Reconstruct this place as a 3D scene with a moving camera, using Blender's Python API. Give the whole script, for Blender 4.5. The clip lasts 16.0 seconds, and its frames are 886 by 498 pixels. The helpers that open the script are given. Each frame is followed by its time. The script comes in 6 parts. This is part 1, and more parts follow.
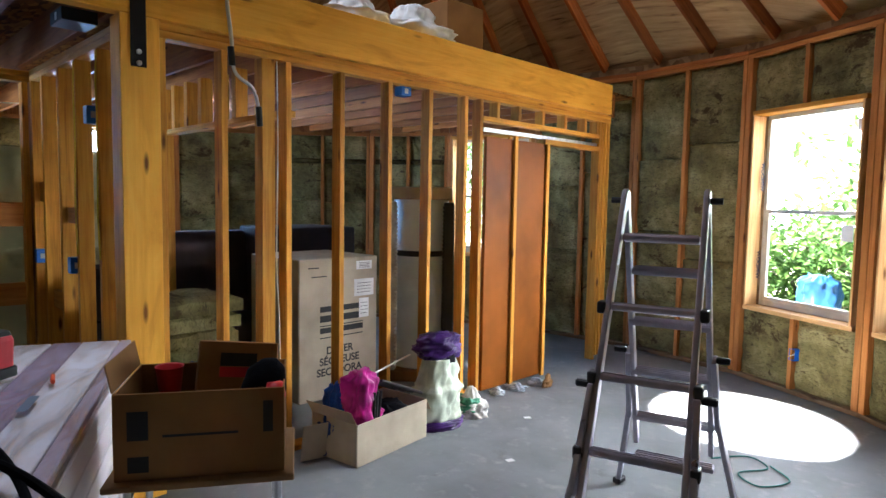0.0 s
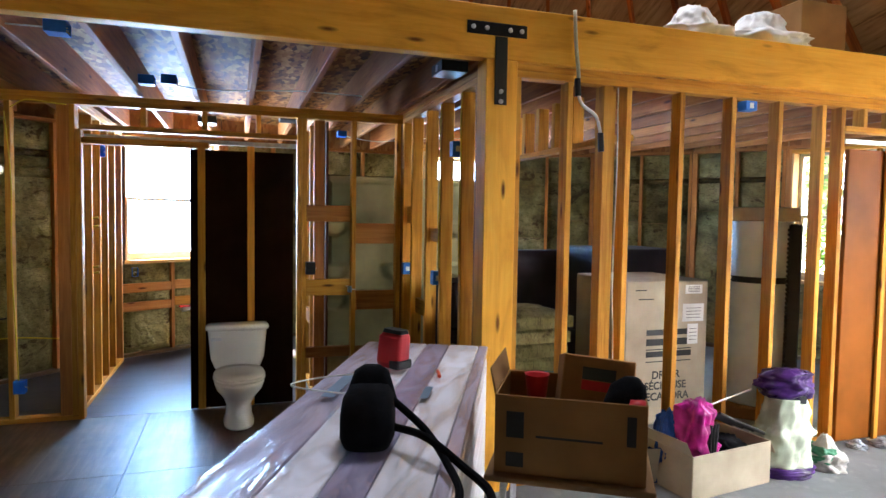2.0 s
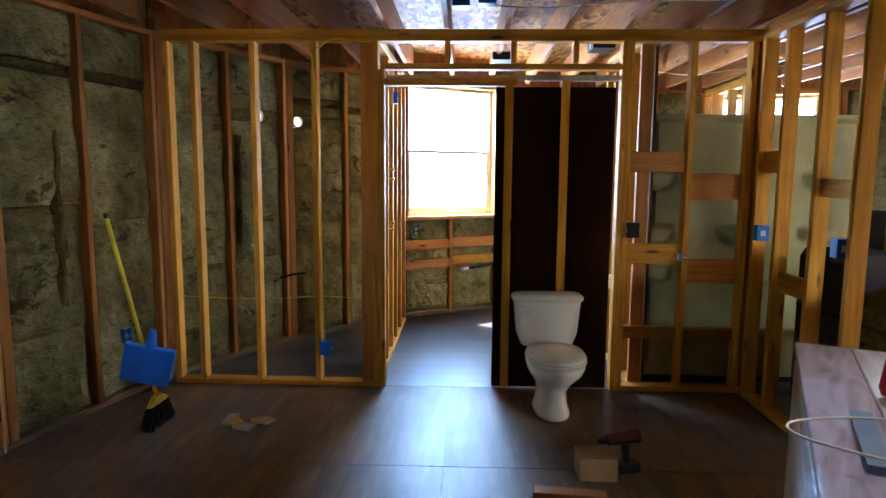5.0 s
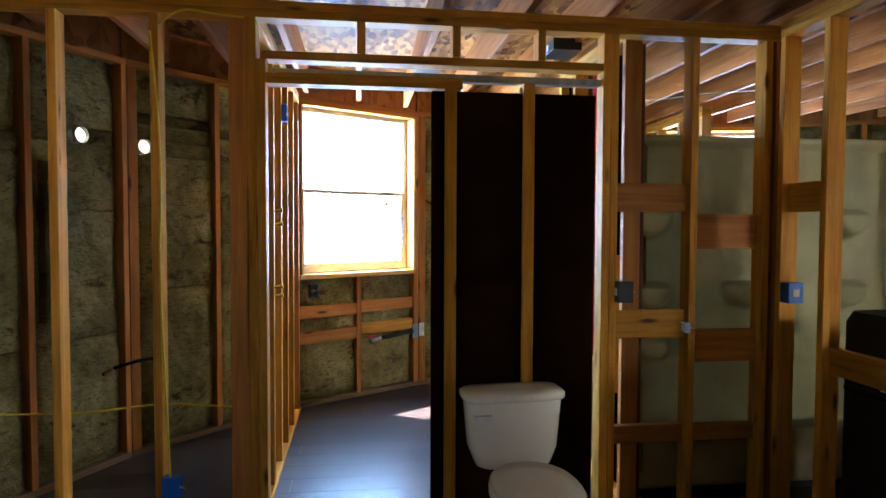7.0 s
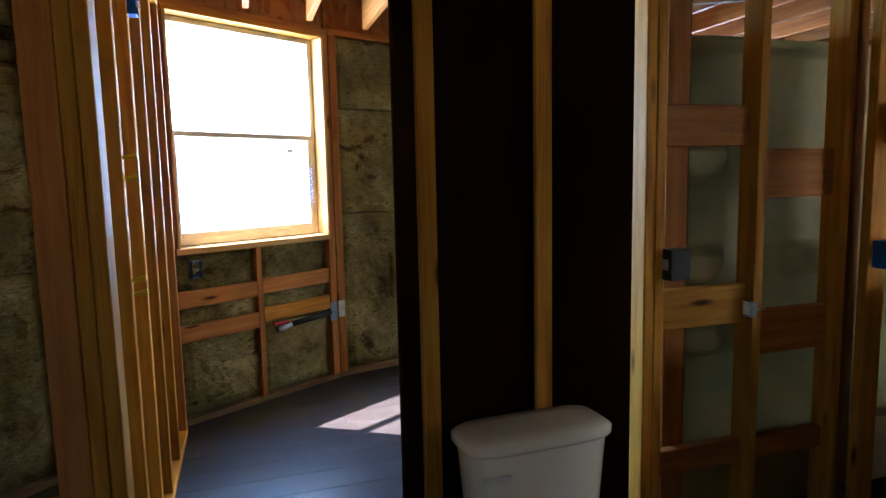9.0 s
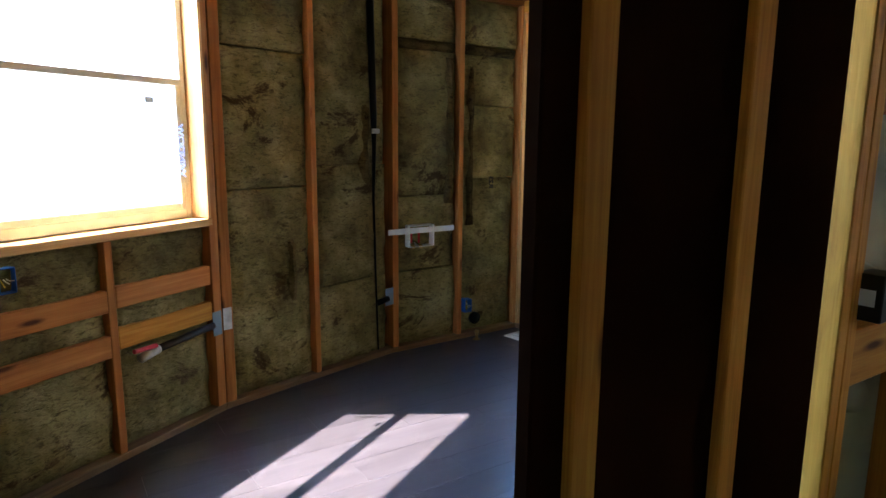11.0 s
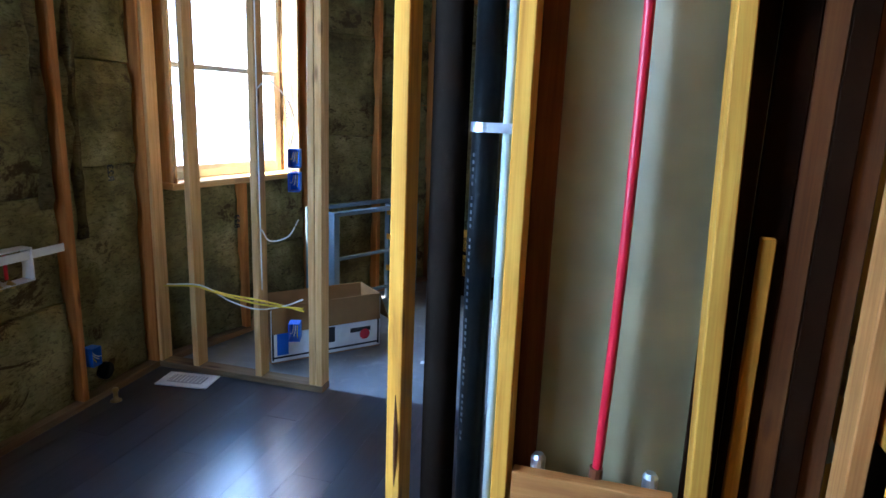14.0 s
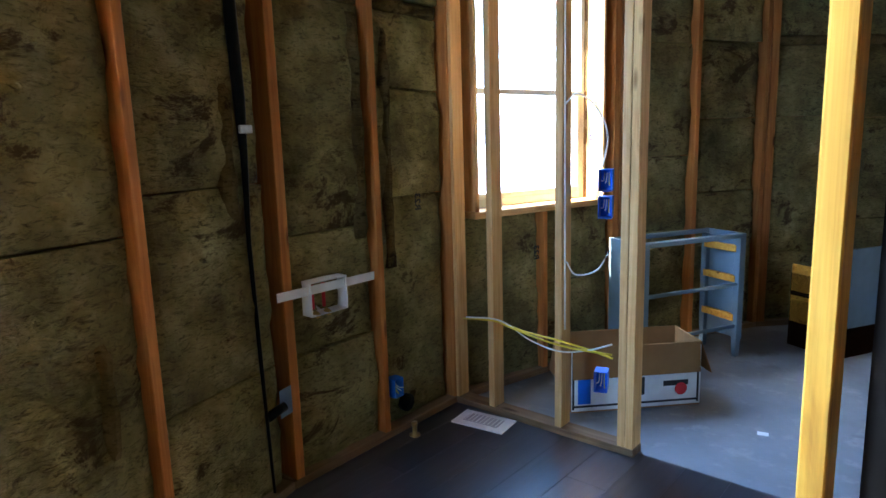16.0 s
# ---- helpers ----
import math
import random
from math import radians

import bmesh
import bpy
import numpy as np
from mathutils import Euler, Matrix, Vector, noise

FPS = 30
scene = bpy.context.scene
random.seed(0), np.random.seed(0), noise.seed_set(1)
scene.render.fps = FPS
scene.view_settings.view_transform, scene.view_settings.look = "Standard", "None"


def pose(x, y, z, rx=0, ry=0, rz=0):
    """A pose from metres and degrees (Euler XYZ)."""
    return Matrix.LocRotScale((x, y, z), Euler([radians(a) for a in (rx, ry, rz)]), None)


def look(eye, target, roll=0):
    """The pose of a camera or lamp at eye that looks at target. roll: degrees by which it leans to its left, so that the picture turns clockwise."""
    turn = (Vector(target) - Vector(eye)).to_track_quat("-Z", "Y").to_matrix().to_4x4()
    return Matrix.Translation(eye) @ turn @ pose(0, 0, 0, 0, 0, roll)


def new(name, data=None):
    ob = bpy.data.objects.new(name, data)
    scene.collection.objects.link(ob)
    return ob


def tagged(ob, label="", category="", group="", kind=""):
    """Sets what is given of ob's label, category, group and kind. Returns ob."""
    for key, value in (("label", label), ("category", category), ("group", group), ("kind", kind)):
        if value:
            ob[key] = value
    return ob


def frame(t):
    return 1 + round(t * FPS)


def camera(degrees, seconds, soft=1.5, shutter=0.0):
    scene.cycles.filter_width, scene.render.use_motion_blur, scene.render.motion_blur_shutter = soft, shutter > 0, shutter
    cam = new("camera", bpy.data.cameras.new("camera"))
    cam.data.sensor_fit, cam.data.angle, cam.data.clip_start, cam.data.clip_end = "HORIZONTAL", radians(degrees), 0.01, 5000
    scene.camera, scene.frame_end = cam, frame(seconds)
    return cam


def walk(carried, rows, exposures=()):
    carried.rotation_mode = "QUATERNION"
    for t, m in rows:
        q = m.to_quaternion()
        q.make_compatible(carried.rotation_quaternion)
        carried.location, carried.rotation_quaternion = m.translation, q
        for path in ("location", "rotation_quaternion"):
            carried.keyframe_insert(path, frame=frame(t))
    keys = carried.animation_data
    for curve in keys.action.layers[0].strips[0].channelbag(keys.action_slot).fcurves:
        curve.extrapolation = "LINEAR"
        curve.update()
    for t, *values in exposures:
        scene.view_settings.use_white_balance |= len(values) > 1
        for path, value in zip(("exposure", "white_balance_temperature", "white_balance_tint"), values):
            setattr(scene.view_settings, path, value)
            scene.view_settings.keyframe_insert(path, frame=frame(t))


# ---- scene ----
cam = camera(70.4, 16.0)
PATH = [
    (0, (0.151, -0.076, 1.582), (-1.257, 1.336, 1.43), 1.0),
    (0.5, (0.151, -0.141, 1.591), (-1.409, 1.101, 1.447), 1.2),
    (1, (0.134, -0.202, 1.593), (-1.541, 0.883, 1.463), 1.3),
    (1.5, (0.125, -0.265, 1.587), (-1.669, 0.61, 1.476), 1.1),
    (2, (0.116, -0.31, 1.591), (-1.781, 0.314, 1.487), 0.9),
    (2.5, (0.104, -0.363, 1.59), (-1.832, 0.129, 1.494), 0.8),
    (3, (0.049, -0.44, 1.593), (-1.928, -0.163, 1.469), 2.2),
    (3.5, (-0.149, -0.556, 1.586), (-2.14, -0.574, 1.399), -0.3),
    (4, (-0.372, -0.675, 1.564), (-2.355, -0.779, 1.327), 0.5),
    (4.2, (-0.465, -0.725, 1.562), (-2.448, -0.824, 1.318), 0.6),
    (6.3, (-1.771, -1.063, 1.451), (-3.755, -0.893, 1.269), -1.1),
    (6.5, (-1.902, -1.089, 1.476), (-3.871, -0.797, 1.281), 0.1),
    (7, (-2.302, -1.003, 1.465), (-4.282, -0.737, 1.386), 0.2),
    (7.5, (-2.561, -0.977, 1.483), (-4.541, -0.725, 1.351), -0.3),
    (8, (-2.81, -1.032, 1.489), (-4.771, -0.685, 1.315), -0.7),
    (8.5, (-3.1, -1.088, 1.469), (-5.034, -0.631, 1.243), -0.9),
    (8.7, (-3.252, -1.081, 1.448), (-5.171, -0.565, 1.222), -0.9),
    (10.8, (-4.481, -1.27, 1.452), (-6.162, -0.244, 1.101), -1.0),
    (11, (-4.6, -1.232, 1.465), (-6.256, -0.164, 1.122), 0.5),
    (11.5, (-4.926, -1.182, 1.447), (-6.424, 0.094, 1.088), 2.4),
    (12, (-5.23, -1.125, 1.46), (-6.588, 0.29, 1.066), 3.7),
    (12.5, (-5.432, -1.009, 1.464), (-6.665, 0.507, 1.038), 4.1),
    (13, (-5.58, -0.956, 1.491), (-6.601, 0.71, 1.066), 2.7),
    (13.5, (-5.745, -0.977, 1.534), (-6.533, 0.809, 1.101), -0.0),
    (14, (-5.863, -1.029, 1.536), (-6.371, 0.856, 1.101), 2.2),
    (14.5, (-5.873, -1.018, 1.546), (-6.401, 0.867, 1.14), 1.1),
    (15, (-5.949, -0.936, 1.511), (-6.786, 0.834, 1.105), -2.4),
    (15.5, (-6.06, -0.76, 1.513), (-7.205, 0.845, 1.181), -1.9),
    (16, (-6.172, -0.695, 1.447), (-7.468, 0.791, 1.112), -1.7),
]
EXPOSURES = [(0, 4.45, 5900, 10), (1.5, 5.0, 6200, 10), (2.5, 4.95, 6500, 10), (3.5, 4.75, 6600, 10), (4.0, 4.85, 6600, 10), (7.0, 4.4, 6600, 10), (8.7, 3.85, 6300, 10), (11.0, 4.1, 6000, 10), (12.5, 4.0, 5900, 10), (13.5, 4.0, 5900, 10), (14.5, 3.75, 5900, 10), (16.0, 4.05, 6000, 10)]
walk(cam, [(t, look(eye, target, roll)) for t, eye, target, roll in PATH], EXPOSURES)

# ---------------------------------------------------------------- light
SUN_AZ, SUN_EL = math.atan2(-0.53, -0.85), radians(57)
world = bpy.data.worlds.new("sky")
scene.world = world
world.use_nodes = True
wn = world.node_tree.nodes
wn.clear()
sky = wn.new("ShaderNodeTexSky")
sky.sky_type, sky.sun_disc = "NISHITA", False
sky.sun_elevation, sky.sun_rotation = SUN_EL, SUN_AZ
wbg = wn.new("ShaderNodeBackground")
wbg.inputs[1].default_value = 0.05
wout = wn.new("ShaderNodeOutputWorld")
world.node_tree.links.new(sky.outputs[0], wbg.inputs[0])
world.node_tree.links.new(wbg.outputs[0], wout.inputs[0])
sun = new("sun", bpy.data.lights.new("sun", "SUN"))
sun.data.energy, sun.data.angle, sun.data.color = 5.0, radians(0.5), (1, 0.95, 0.86)
SUN_DIR = Vector((math.sin(SUN_AZ) * math.cos(SUN_EL), math.cos(SUN_AZ) * math.cos(SUN_EL), math.sin(SUN_EL)))
sun.matrix_world = look(SUN_DIR * 30, (0, 0, 0))


# ---------------------------------------------------------------- materials
class Mat:
    """A node material under construction."""

    def __init__(self, name, rough=0.7, metal=0.0):
        self.m = bpy.data.materials.new(name)
        self.m.use_nodes = True
        self.t = self.m.node_tree
        self.b = self.t.nodes["Principled BSDF"]
        self.b.inputs["Roughness"].default_value = rough
        self.b.inputs["Metallic"].default_value = metal
        self.b.inputs["Specular IOR Level"].default_value = 0.12
        self.co = self.t.nodes.new("ShaderNodeTexCoord")

    def node(self, kind, **ins):
        n = self.t.nodes.new(kind)
        for k, v in ins.items():
            n.inputs[k.replace("_", " ")].default_value = v
        return n

    def link(self, a, b):
        self.t.links.new(a, b)

    def coords(self, scale=(1, 1, 1), jitter=0.0):
        mp = self.node("ShaderNodeMapping")
        mp.inputs["Scale"].default_value = scale
        self.link(self.co.outputs["Object"], mp.inputs["Vector"])
        if jitter:
            oi = self.node("ShaderNodeObjectInfo")
            mul = self.node("ShaderNodeMath")
            mul.operation = "MULTIPLY"
            mul.inputs[1].default_value = jitter
            self.link(oi.outputs["Random"], mul.inputs[0])
            self.link(mul.outputs[0], mp.inputs["Location"])
        return mp.outputs[0]

    def noise(self, vec, scale, detail=4, rough=0.55, dist=0.0):
        n = self.node("ShaderNodeTexNoise", Scale=scale, Detail=detail, Roughness=rough, Distortion=dist)
        self.link(vec, n.inputs["Vector"])
        return n.outputs["Fac"]

    def ramp(self, fac, stops):
        r = self.t.nodes.new("ShaderNodeValToRGB")
        el = r.color_ramp.elements
        while len(el) < len(stops):
            el.new(0.5)
        for e, (p, c) in zip(el, stops):
            e.position, e.color = p, (*c, 1)
        self.link(fac, r.inputs[0])
        return r.outputs[0]

    def mix(self, fac, a, b, mode="MIX"):
        n = self.t.nodes.new("ShaderNodeMix")
        n.data_type, n.blend_type = "RGBA", mode
        for i, v in ((0, fac), (6, a), (7, b)):
            if isinstance(v, (int, float)):
                n.inputs[i].default_value = v
            elif isinstance(v, tuple):
                n.inputs[i].default_value = (*v, 1)
            else:
                self.link(v, n.inputs[i])
        return n.outputs[2]

    def vary(self, col, amount=0.25):
        """Brightness that differs from piece to piece."""
        oi = self.node("ShaderNodeObjectInfo")
        mr = self.node("ShaderNodeMapRange", To_Min=1 - amount, To_Max=1 + amount)
        self.link(oi.outputs["Random"], mr.inputs[0])
        h = self.node("ShaderNodeHueSaturation")
        self.link(mr.outputs[0], h.inputs["Value"])
        self.link(col, h.inputs["Color"])
        return h.outputs[0]

    def colour(self, col):
        if isinstance(col, tuple):
            self.b.inputs["Base Color"].default_value = (*col, 1)
        else:
            self.link(col, self.b.inputs["Base Color"])
        return self

    def bump(self, h, strength=0.3, dist=0.01):
        n = self.node("ShaderNodeBump", Strength=strength, Distance=dist)
        self.link(h, n.inputs["Height"])
        self.link(n.outputs[0], self.b.inputs["Normal"])
        return self

    def rough(self, fac, lo, hi):
        mr = self.node("ShaderNodeMapRange", To_Min=lo, To_Max=hi)
        self.link(fac, mr.inputs[0])
        self.link(mr.outputs[0], self.b.inputs["Roughness"])
        return self


def wood(name, light, mid, dark, knot, vary=0.25, rough=0.6, gscale=1.0):
    """Sawn softwood, its grain along local x, with knots."""
    m = Mat(name, rough)
    v = m.coords((0.6, 9 * gscale, 9 * gscale), 37.0)
    grain = m.noise(v, 3.0, 5, 0.6, 0.8)
    col = m.ramp(grain, [(0.25, dark), (0.5, mid), (0.75, light)])
    v3 = m.coords((0.5, 40 * gscale, 40 * gscale), 37.0)
    fine = m.noise(v3, 4.0, 3, 0.6)
    col = m.mix(0.25, col, m.ramp(fine, [(0.3, dark), (0.7, light)]))
    v2 = m.coords((2.2, 9, 9), 53.0)
    vo = m.node("ShaderNodeTexVoronoi", Scale=0.9)
    m.link(v2, vo.inputs["Vector"])
    k = m.ramp(vo.outputs["Distance"], [(0.05, (1, 1, 1)), (0.13, (0, 0, 0))])
    col = m.mix(k, col, knot)
    stain = m.noise(m.coords((1, 1, 1), 11.0), 2.5, 3)
    col = m.mix(m.ramp(stain, [(0.45, (0, 0, 0)), (0.8, (0.35, 0.35, 0.35))]), col, dark)
    m.colour(m.vary(col, vary)).bump(grain, 0.25, 0.004)
    return m.m


def plain(name, col, rough=0.5, metal=0.0, var=0.12, scale=6.0, bump=0.1, bscale=60.0, spec=0.35):
    """A painted, moulded or metal surface with slight unevenness."""
    m = Mat(name, rough, metal)
    m.b.inputs["Specular IOR Level"].default_value = spec
    v = m.coords((1, 1, 1), 9.0)
    big = m.noise(v, scale, 3)
    lo = tuple(c * (1 - var * 2) for c in col)
    hi = tuple(min(1, c * (1 + var)) for c in col)
    m.colour(m.ramp(big, [(0.3, lo), (0.6, col), (0.8, hi)]))
    fine = m.noise(v, bscale, 3)
    m.rough(big, max(0.02, rough - 0.08), min(1, rough + 0.12)).bump(fine, bump, 0.003)
    return m.m


def glass(name, tint=(1, 1, 1)):
    m = Mat(name, 0.0)
    m.b.inputs["Transmission Weight"].default_value = 1.0
    m.b.inputs["IOR"].default_value = 1.02
    m.colour(tint)
    return m.m


M = {}
M["stud"] = wood("stud_pine", (0.72, 0.38, 0.062), (0.60, 0.258, 0.032), (0.29, 0.096, 0.012), (0.10, 0.035, 0.01), 0.25)
M["fir"] = wood("fir_reddish", (0.54, 0.24, 0.07), (0.42, 0.16, 0.04), (0.24, 0.08, 0.02), (0.08, 0.025, 0.01), 0.22)
M["beam"] = wood("beam_pine", (0.94, 0.53, 0.085), (0.91, 0.445, 0.055), (0.58, 0.23, 0.025), (0.16, 0.05, 0.012), 0.08, 0.5, 0.35)
M["joist"] = wood("joist_fir", (0.48, 0.185, 0.045), (0.35, 0.115, 0.024), (0.16, 0.045, 0.010), (0.05, 0.02, 0.01), 0.3)
M["platewood"] = wood("plate_dirty", (0.24, 0.16, 0.09), (0.17, 0.105, 0.055), (0.08, 0.045, 0.025), (0.05, 0.02, 0.01), 0.2)
M["studpale"] = wood("stud_pale_pine", (0.72, 0.47, 0.22), (0.62, 0.36, 0.14), (0.38, 0.18, 0.06), (0.14, 0.05, 0.015), 0.15)
M["rafter"] = wood("rafter_stained", (0.52, 0.20, 0.055), (0.40, 0.125, 0.032), (0.17, 0.05, 0.016), (0.03, 0.01, 0.006), 0.5)


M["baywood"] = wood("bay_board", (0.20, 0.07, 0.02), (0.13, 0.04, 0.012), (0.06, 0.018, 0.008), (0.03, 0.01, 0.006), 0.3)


def make_insulation(name="mineral_wool", shade=1.0):
    m = Mat(name, 0.95)
    v = m.coords((1, 1, 1), 23.0)
    big = m.noise(v, 2.6, 6, 0.68)
    fibre = m.noise(m.coords((14, 14, 40), 23.0), 1.6, 5, 0.7, 1.2)
    col = m.ramp(big, [(0.30, (0.072, 0.056, 0.020)), (0.5, (0.208, 0.172, 0.068)), (0.70, (0.385, 0.328, 0.150))])
    col = m.mix(m.ramp(fibre, [(0.3, (0.9, 0.9, 0.9)), (0.5, (0, 0, 0))]), col, (0.05, 0.036, 0.016))
    torn = m.noise(m.coords((1, 1, 1.6), 61.0), 3.0, 6, 0.75, 0.6)
    col = m.mix(m.ramp(torn, [(0.57, (0, 0, 0)), (0.63, (0.9, 0.9, 0.9))]), col, (0.06, 0.034, 0.014))
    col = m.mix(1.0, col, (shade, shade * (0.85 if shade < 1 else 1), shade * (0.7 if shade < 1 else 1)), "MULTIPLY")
    m.colour(m.vary(col, 0.15)).bump(m.mix(0.5, fibre, torn), 1.0, 0.035)
    return m.m


def make_osb(name, base, dark, light):
    m = Mat(name, 0.7)
    v = m.coords((1, 1, 1), 5.0)
    vo = m.node("ShaderNodeTexVoronoi", Scale=11.0)
    mp = m.coords((1, 2.6, 1), 5.0)
    m.link(mp, vo.inputs["Vector"])
    col = m.ramp(vo.outputs["Color"], [(0.15, dark), (0.5, base), (0.85, light)])
    n = m.noise(v, 1.6, 4)
    col = m.mix(m.ramp(n, [(0.35, (0.5, 0.5, 0.5)), (0.65, (0, 0, 0))]), col, dark)
    m.colour(col).bump(vo.outputs["Distance"], 0.3, 0.004)
    return m.m


def make_ply_ceiling():
    m = Mat("ceiling_ply", 0.75)
    st = m.noise(m.coords((1.2, 14, 1)), 1.6, 5, 0.65, 0.5)
    col = m.ramp(st, [(0.30, (0.10, 0.06, 0.03)), (0.42, (0.46, 0.31, 0.15)), (0.6, (0.62, 0.44, 0.22)), (0.8, (0.68, 0.51, 0.28))])
    big = m.noise(m.coords(), 0.8, 3)
    m.colour(m.mix(m.ramp(big, [(0.4, (0.4, 0.4, 0.4)), (0.65, (0, 0, 0))]), col, (0.20, 0.12, 0.055))).bump(st, 0.2, 0.003)
    return m.m


def make_concrete():
    m = Mat("concrete", 0.7)
    m.b.inputs["Specular IOR Level"].default_value = 0.3
    v = m.coords()
    big = m.noise(v, 0.9, 5, 0.6)
    mid = m.noise(v, 7.0, 5, 0.65)
    col = m.ramp(big, [(0.3, (0.115, 0.118, 0.123)), (0.5, (0.18, 0.186, 0.193)), (0.75, (0.25, 0.257, 0.264))])
    col = m.mix(m.ramp(mid, [(0.55, (0, 0, 0)), (0.75, (0.6, 0.6, 0.6))]), col, (0.34, 0.33, 0.32))
    dark = m.noise(v, 2.7, 6, 0.7, 0.8)
    col = m.mix(m.ramp(dark, [(0.62, (0, 0, 0)), (0.74, (0.7, 0.7, 0.7))]), col, (0.10, 0.09, 0.085))
    m.colour(col).rough(mid, 0.45, 0.8).bump(m.noise(v, 40, 4), 0.15, 0.004)
    return m.m


def make_subfloor():
    m = Mat("subfloor_ply", 0.55)
    m.b.inputs["Specular IOR Level"].default_value = 0.25
    g = m.noise(m.coords((1.0, 9, 1), 17.0), 2.0, 5, 0.65, 0.4)
    col = m.ramp(g, [(0.3, (0.105, 0.060, 0.034)), (0.55, (0.18, 0.108, 0.062)), (0.8, (0.27, 0.185, 0.12))])
    d = m.noise(m.coords((1, 1, 1), 3.0), 1.7, 6, 0.7)
    col = m.mix(m.ramp(d, [(0.45, (0, 0, 0)), (0.7, (0.7, 0.7, 0.7))]), col, (0.075, 0.058, 0.045))
    m.colour(m.vary(col, 0.1)).rough(d, 0.24, 0.5).bump(g, 0.15, 0.003)
    return m.m


def make_laminate():
    m = Mat("laminate_dark", 0.2)
    m.b.inputs["Specular IOR Level"].default_value = 0.9
    g = m.noise(m.coords((1.2, 16, 1), 29.0), 2.0, 5, 0.6, 0.6)
    col = m.ramp(g, [(0.3, (0.020, 0.016, 0.018)), (0.6, (0.036, 0.029, 0.033)), (0.85, (0.058, 0.049, 0.055))])
    m.colour(m.vary(col, 0.25)).rough(g, 0.26, 0.32).bump(g, 0.12, 0.002)
    return m.m


def make_cardboard(name, col):
    m = Mat(name, 0.8)
    v = m.coords((1, 1, 1), 7.0)
    big = m.noise(v, 4.0, 4)
    flute = m.noise(m.coords((2, 2, 90), 7.0), 2.0, 2)
    lo = tuple(c * 0.72 for c in col)
    m.colour(m.ramp(big, [(0.3, lo), (0.7, col)])).bump(flute, 0.15, 0.003)
    return m.m


def make_leaf():
    m = Mat("leaves", 0.55)
    oi = m.node("ShaderNodeNewGeometry")
    col = m.ramp(oi.outputs["Random Per Island"], [(0.0, (0.03, 0.07, 0.018)), (0.5, (0.055, 0.115, 0.03)), (1.0, (0.09, 0.16, 0.045))])
    m.colour(col)
    tr = m.node("ShaderNodeBsdfTranslucent")
    m.link(m.mix(0.5, col, (0.20, 0.34, 0.07)), tr.inputs[0])
    both = m.node("ShaderNodeMixShader")
    both.inputs[0].default_value = 0.45
    m.link(m.b.outputs[0], both.inputs[1])
    m.link(tr.outputs[0], both.inputs[2])
    m.link(both.outputs[0], m.t.nodes["Material Output"].inputs[0])
    return m.m


M["insul"] = make_insulation()
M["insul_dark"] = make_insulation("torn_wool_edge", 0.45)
M["osb"] = make_osb("osb_board", (0.30, 0.115, 0.020), (0.07, 0.022, 0.005), (0.50, 0.24, 0.06))
M["sheath"] = make_osb("sheathing_board", (0.30, 0.18, 0.08), (0.16, 0.09, 0.04), (0.40, 0.27, 0.13))
M["rim"] = make_osb("rim_board", (0.36, 0.15, 0.05), (0.22, 0.08, 0.025), (0.42, 0.20, 0.07))
M["ceil"] = make_ply_ceiling()
M["concrete"] = make_concrete()
M["subfloor"] = make_subfloor()
M["laminate"] = make_laminate()
M["card"] = make_cardboard("cardboard", (0.30, 0.155, 0.06))
M["card_pale"] = make_cardboard("cardboard_pale", (0.46, 0.38, 0.28))
M["card_dark"] = make_cardboard("cardboard_dark", (0.27, 0.16, 0.08))
M["vinyl"] = plain("window_vinyl", (0.62, 0.58, 0.48), 0.4)
M["glass"] = glass("window_glass")
M["white"] = plain("white_ceramic", (0.80, 0.77, 0.70), 0.12, 0, 0.03, 3, 0.02)
M["acrylic"] = plain("tub_acrylic_back", (0.42, 0.325, 0.165), 0.45, 0, 0.14, 3.5, 0.2, 25)
M["blue"] = plain("blue_plastic", (0.012, 0.14, 0.60), 0.4)
M["black"] = plain("black_plastic", (0.012, 0.012, 0.013), 0.4)
M["abs"] = plain("black_pipe", (0.006, 0.007, 0.007), 0.35, 0, 0.2, 8, 0.05, 60.0, 0.04)
M["red"] = plain("red_pipe", (0.62, 0.012, 0.03), 0.35)
M["redmatte"] = plain("red_plastic", (0.55, 0.02, 0.03), 0.45)
M["steel"] = plain("galvanised_steel", (0.62, 0.63, 0.65), 0.35, 0.9, 0.15, 30)
M["alu"] = plain("aluminium", (0.44, 0.42, 0.50), 0.3, 0.85, 0.1, 12)
M["darksteel"] = plain("black_steel", (0.012, 0.012, 0.014), 0.45, 0.3)
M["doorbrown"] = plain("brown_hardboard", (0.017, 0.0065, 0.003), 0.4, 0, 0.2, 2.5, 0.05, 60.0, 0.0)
M["doororange"] = plain("orange_hardboard", (0.27, 0.078, 0.010), 0.45, 0, 0.18, 2.0, 0.06, 60.0, 0.08)
M["doorwood"] = wood("door_fir", (0.42, 0.23, 0.08), (0.33, 0.16, 0.05), (0.22, 0.09, 0.028), (0.15, 0.05, 0.02), 0.05, 0.45, 0.6)
M["yellow"] = plain("yellow_plastic", (0.72, 0.50, 0.02), 0.45)
M["whiteplastic"] = plain("white_plastic", (0.74, 0.74, 0.74), 0.4)
M["wirewhite"] = plain("white_cable", (0.70, 0.69, 0.64), 0.5)
M["tape"] = plain("grey_blue_tape", (0.16, 0.23, 0.32), 0.5)
M["leaf"] = make_leaf()
M["bark"] = plain("bark", (0.24, 0.20, 0.16), 0.9, 0, 0.3, 5, 0.8, 30)
